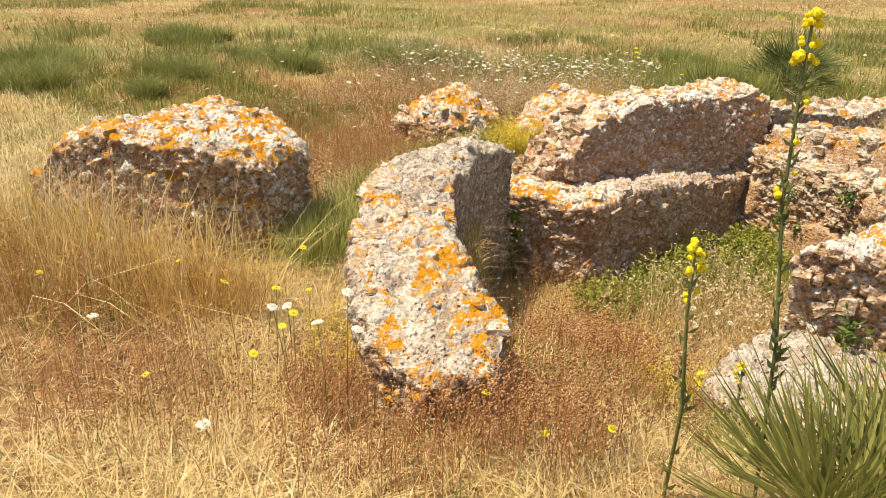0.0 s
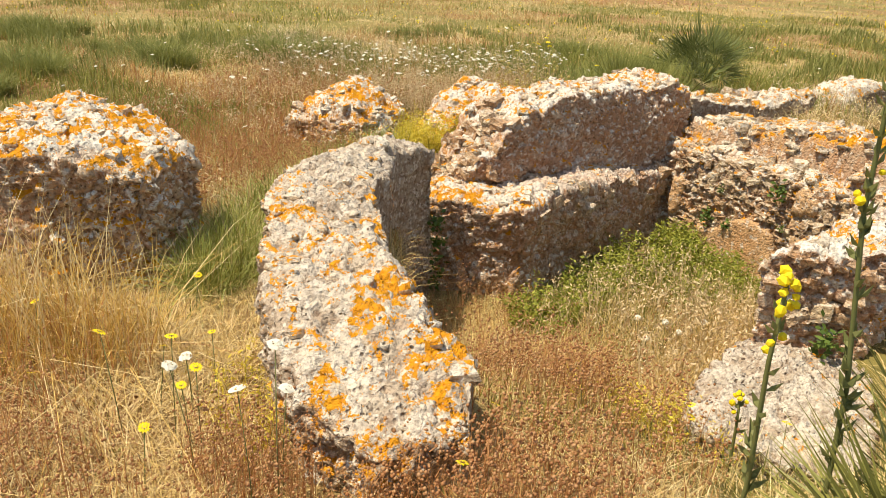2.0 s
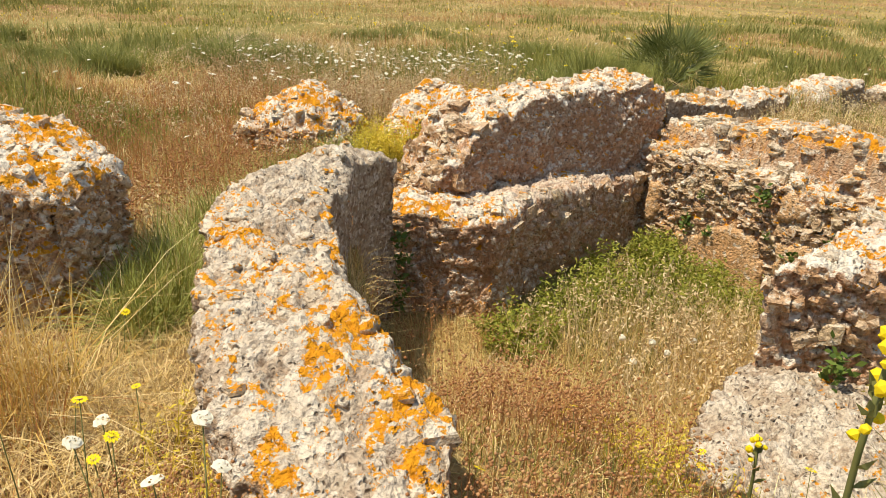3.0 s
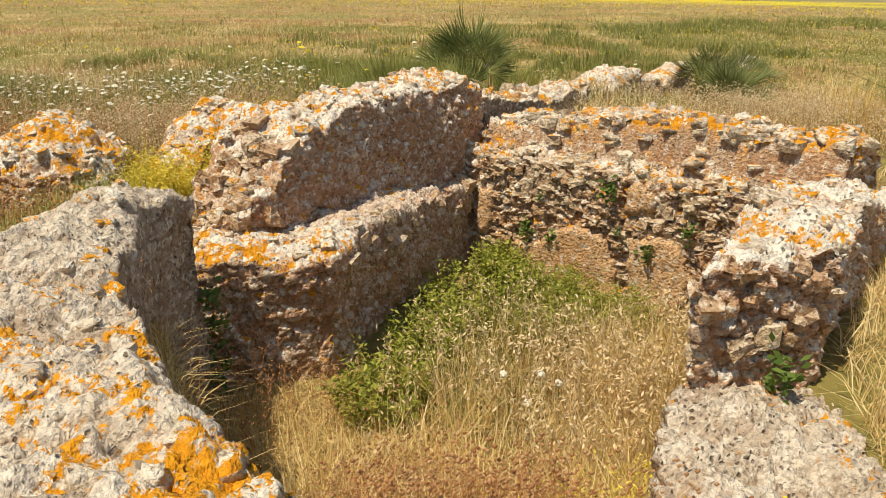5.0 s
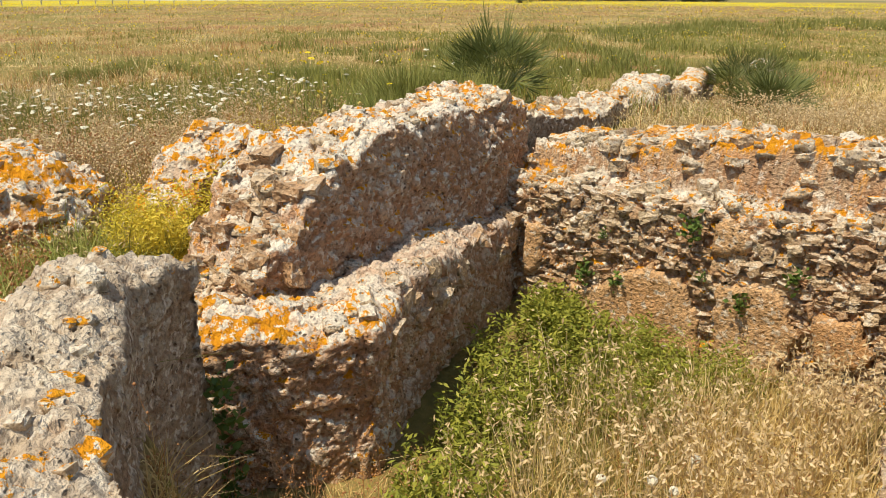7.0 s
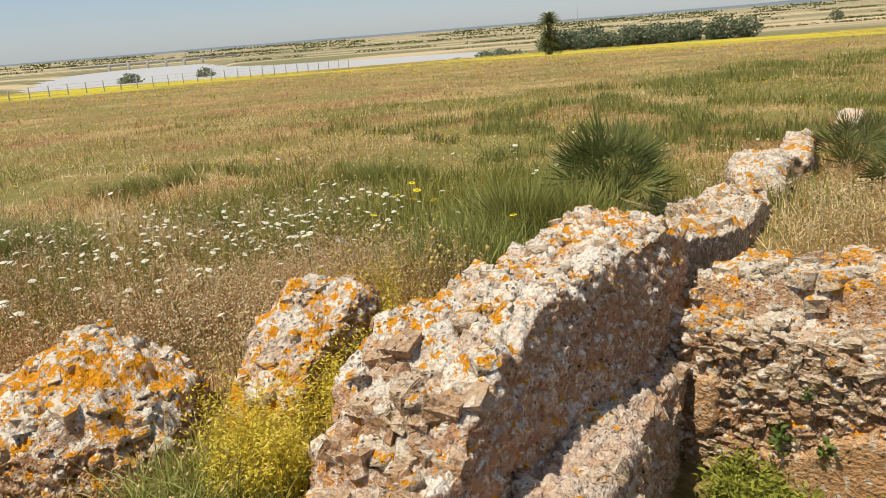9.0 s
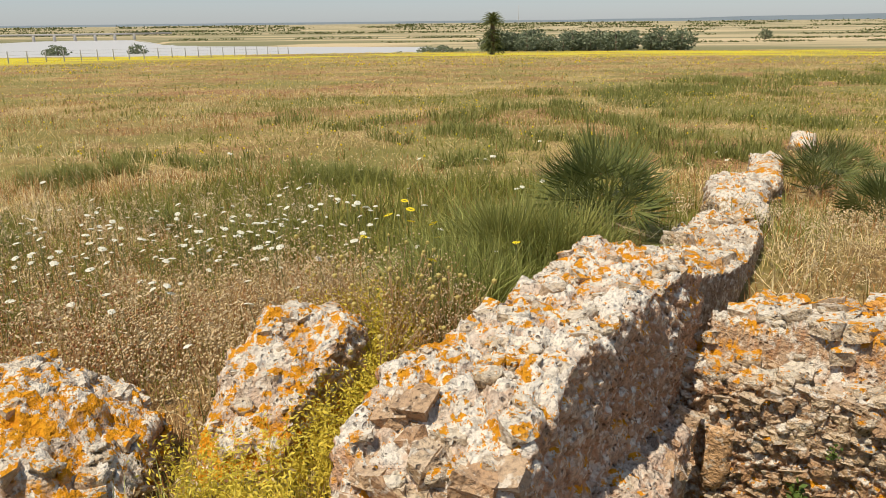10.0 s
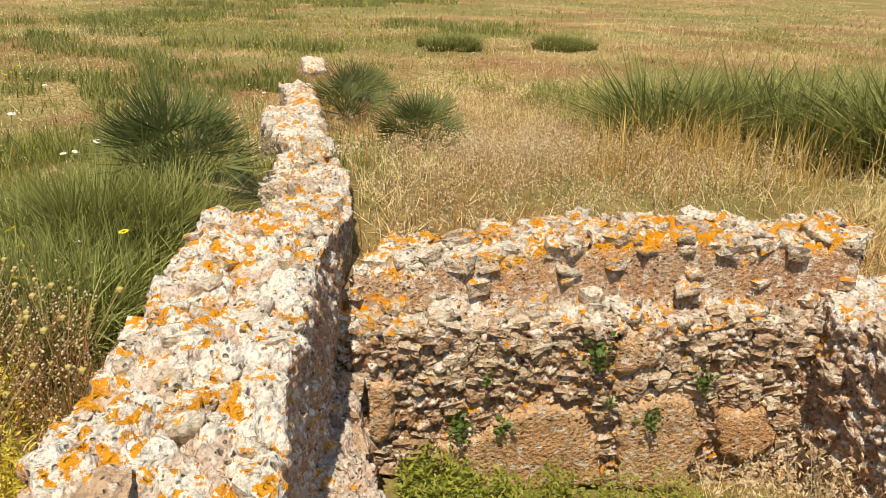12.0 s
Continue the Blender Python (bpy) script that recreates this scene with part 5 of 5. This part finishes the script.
for i, (x, y, w, h) in enumerate(((4.6, 9.1, 0.55, 1.5), (5.2, 8.6, 0.7, 1.65), (5.4, 7.8, 0.75, 1.6), (5.4, 6.9, 0.7, 1.5), (6.2, 8.2, 0.8, 1.7), (6.2, 7.2, 0.8, 1.6), (5.9, 9.2, 0.7, 1.6), (-9.9, 4.7, 0.8, 0.7), (-8.7, 6.3, 0.8, 0.65), (-7.9, 7.9, 0.7, 0.6),
                                  (-7.0, 9.2, 0.7, 0.6), (-6.4, 9.9, 0.6, 0.55), (-8.0, 5.2, 0.4, 0.5), (-12.6, 9.6, 1.1, 0.7), (-9.3, 8.5, 1.0, 0.55), (-7.9, 10.8, 0.9, 0.55),
                                  (-11.4, 5.6, 1.0, 0.75), (-6.8, 13.2, 0.9, 0.45), (-4.0, 13.7, 0.9, 0.45), (-2.9, 12.3, 0.9, 0.5), (9.2, 18.6, 1.1, 0.7), (11.9, 17.7, 1.0, 0.7), (-4.6, 10.4, 0.5, 0.42))):
    shrub(x, y, w, h, "dark green tussock shrub in the dry meadow", i + 40)


for x, y, w, h in ((-1.2, 18.4, 1.6, 0.34), (-2.4, 21, 1.8, 0.36), (4, 30, 2.6, 0.4), (7.4, 30.6, 2.6, 0.4), (9.2, 37, 3.2, 0.45), (20, 42, 4.5, 0.5), (16.7, 39, 3.5, 0.45), (2.2, 24, 1.8, 0.36), (5.5, 21, 1.6, 0.36),
                   (-5.4, 14.4, 1.2, 0.34), (0.6, 15.5, 1.3, 0.36), (1.6, 18, 1.4, 0.36), (-18, 16, 2.0, 0.4), (-24, 13, 2.4, 0.4), (13, 25, 2.2, 0.4), (-11.5, 7.4, 1.6, 0.42), (-9.6, 9.4, 1.5, 0.40), (-13.5, 8.8, 1.6, 0.45), (-7.4, 10.4, 1.2, 0.38), (-8.3, 7.4, 0.9, 0.36), (30, 52, 6, 0.5), (-1.0, 12.6, 1.3, 0.36), (2.6, 16.4, 1.0, 0.4)):
    spots = [blob(x + w * rc.gauss(0, 0.7), y + w * rc.gauss(0, 0.6), w * rc.uniform(0.2, 0.5), w * rc.uniform(0.2, 0.45), rc.uniform(0, 180)) for _ in range(7)]
    grass("green_patch", strew(int(700 + 420 * w), many(*spots)), h, 0.010 + 0.0006 * y, 0.8, MAT_SHRUB, "irregular patch of dark green meadow grass", 2)


# ---- far off: palm, trees, fence, bridge, mast, hills ----
def crown_mesh(name, r, seed, squash=0.75, n=420, leaf=0.5):
    q = np.random.default_rng(seed)
    d = q.normal(size=(n, 3))
    d /= np.linalg.norm(d, axis=1)[:, None]
    lump = 0.65 + 0.5 * fbm(d + seed, 1.6, seed)
    p = d * (lump * r * q.uniform(0.55, 1.0, n))[:, None] * (1, 1, squash)
    return fast_mesh(name, *leaves(p, q.uniform(0.6, 1.3, n) * leaf, 0.6), MAT_TREE)


# crown green lightened and greyed to paint in the haze of distance
MAT_TREE = leaf_material("hazed green crown", (0.11, 0.14, 0.075), (0.26, 0.29, 0.17), (0.18, 0.21, 0.12))
MAT_BARK = leaf_material("bark", (0.12, 0.09, 0.06), (0.20, 0.15, 0.10), through=0.0)
palm = thing("palm_tree", on_ground(6.4, 128), "solitary dark green palm tree at the field's edge", "tree")
part("trunk", tube([(0, 0, -0.2), (0.05, 0, 2.2), (0, 0, 4.6)], 0.45, 0.3, 9), MAT_BARK, palm)


def palm_leaf(seed):
    q = np.random.default_rng(seed)
    n = 26
    u = np.linspace(0.1, 1, n)
    spine = np.stack([u * 1.9, 0 * u, 0.75 * np.sin(u * 2.4) - 0.25 * u], 1)
    pieces = []
    for s in (-1, 1):
        tip = spine + np.stack([0.25 + 0 * u, s * 0.42 * (1.1 - 0.6 * u), -0.18 + 0 * u], 1)
        v = np.stack([spine, tip, spine + (0.09, 0, 0)], 1).reshape(-1, 3)
        pieces.append((v, np.arange(n * 3).reshape(-1, 3)))
    return fast_mesh("frond", *join(pieces), MAT_DARK)


PALM_LEAF = [palm_leaf(i) for i in range(3)]
for i in range(46):
    part("frond", PALM_LEAF[i % 3], None, palm, "", pose(0, 0, 4.6, 0, 0, i * 137.5) @ pose(0, 0, 0, 0, -60 + 90 * (i / 46), 0))
for i in range(110):
    part("frond", PALM_LEAF[i % 3], None, palm, "", pose(0, 0, 0.3 + 3.6 * (i / 110), 0, 0, i * 137.5) @ pose(0, 0, 0, 0, -10 + 50 * rc.random(), 0) @ Matrix.Scale(1.05 - 0.35 * i / 110, 4))

rt = random.Random(11)
for x, y, r in [(-12, 200, 2.2), (-5, 203, 3.2), (-1, 204, 3.4), (3, 204, 2.8), (10.5, 203, 3.0)] + [(13 + 2.1 * i + rt.uniform(-1, 1), 204 + rt.uniform(-4, 8), rt.uniform(2.8, 4.4)) for i in range(23)] + [(88, 128, 1.8), (91, 126, 2.3), (78, 330, 3), (120, 300, 3), (-112, 232, 3.6), (-116, 236, 2.8), (-92, 240, 3.4)]:
    tree = thing("tree", on_ground(x, y), "bushy tree beyond the river bank, its green greyed by painted haze", "tree", "bank trees")
    part("trunk", tube([(0, 0, -0.5), (0.1, 0, r * 0.4), (0, 0, r * 1.1)], 0.12 * r, 0.05 * r, 6), MAT_BARK, tree)
    part("crown", crown_mesh("crown", r, rt.randrange(999), 0.75, 620, r * 0.2), None, tree, "", pose(0, 0, r * 0.55))
rows = []
for y0, x0, x1, tilt in ((262, 30, 260, 0.02), (300, -20, 330, 0.05), (380, -140, 420, 0.03), (470, 40, 520, -0.04), (560, -420, 600, 0.02), (760, -600, 900, 0.03), (1050, -900, 1200, 0.01), (1500, -1300, 1700, 0.0)):
    n = int((x1 - x0) / (y0 * 0.005))
    xs = np.sort(rng.uniform(x0, x1, n))
    keep = vnoise(np.stack([xs / y0 * 14, 0 * xs + y0, 0 * xs], 1), 1.0, 3) > 0.35
    xs = xs[keep]
    ys = y0 + tilt * xs
    base = np.stack([xs, ys, ground_z(xs, ys)], 1)
    base = base[base[:, 2] > -6.2]
    size = y0 * 0.0028
    rows.append(leaves(np.repeat(base, 12, 0) + rng.normal(size=(len(base) * 12, 3)) * (size * 2.2, size, size * 0.25) + (0, 0, size * 0.2), size * 0.9, 0.7))
stuff("hedgerow", *join(rows), MAT_DARK, "dark hedgerows across the far plain", "hedge")

MAT_POST = material("grey weathered post", 0.9)
k = Nodes(MAT_POST)
k.colour(k.mix(k.noise(9, 4), (0.34, 0.32, 0.29), (0.55, 0.53, 0.49)))
fence = thing("fence", on_ground(-82, 92), "wire fence on pale concrete posts along the field", "fence")
origin = Vector((-82, 92, float(ground_z(-82, 92))))
tops = []
for i in range(32):
    u = i / 31
    x, y = -82 + 49 * u, 92 + 74 * u
    p = Vector((x, y, float(ground_z(x, y)))) - origin
    part("post", tube([p + Vector((0, 0, -0.3)), p + Vector((0, 0, 0.8)), p + Vector((0.0, 0, 1.7))], 0.10, 0.09, 4), MAT_POST, fence)
    tops.append(p)
for h in (0.6, 1.1, 1.6):
    part("wire", tube([p + Vector((0, 0, h)) for p in tops], 0.012, 0.012, 3), MAT_POST, fence)
bridge = thing("bridge", pose(-218, 428, -6.4), "low grey bridge across the river", "bridge")
d = Vector((46, 20, 0))
part("deck", tube([Vector((0, 0, 3.4)) - d * 0.4, Vector((0, 0, 3.4)) + d * 0.5, Vector((0, 0, 3.4)) + d * 1.4], 0.7, 0.7, 4), MAT_POST, bridge)
for i in range(6):
    part("pier", tube([d * (0.2 * i) + Vector((0, 0, -1)), d * (0.2 * i) + Vector((0, 0, 1.5)), d * (0.2 * i) + Vector((0, 0, 3.2))], 0.9, 0.8, 6), MAT_POST, bridge)
mast = thing("mast", pose(145, 1480, -8), "thin radio mast on the horizon", "mast")
part("pole", tube([(0, 0, 0), (0, 0, 20), (0, 0, 40)], 0.5, 0.3, 5), MAT_POST, mast)


def hills():
    a = np.radians(np.linspace(-80, 80, 321))
    ridge = fbm(np.stack([np.degrees(a) * 0.12, 0 * a, 0 * a], 1), 1.0, 8, 4)
    rows = []
    for r, f in ((3000, 0.0), (3400, 0.75), (3800, 1.0), (4400, 0.6)):
        rows.append(np.stack([np.sin(a) * r, np.cos(a) * r, -9 + f * (8 + 6 * ridge + 15 * step(0.0, 0.7, a))], 1))
    v = np.concatenate(rows)
    n = len(a)
    i = (np.arange(3)[:, None] * n + np.arange(n - 1)[None]).ravel()
    t = np.concatenate([np.stack([i, i + 1, i + n + 1], 1), np.stack([i, i + n + 1, i + n], 1)])
    m = material("haze-painted hills", 1.0)
    k = Nodes(m)
    # distance haze is painted into the hills as blue-grey base colour
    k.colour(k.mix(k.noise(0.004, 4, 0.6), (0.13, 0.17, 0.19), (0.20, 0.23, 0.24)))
    tagged(new("backdrop", fast_mesh("backdrop", v, t, m, True)), "low hills on the horizon with blue-grey haze painted on", "hills", kind="structure")


hills()
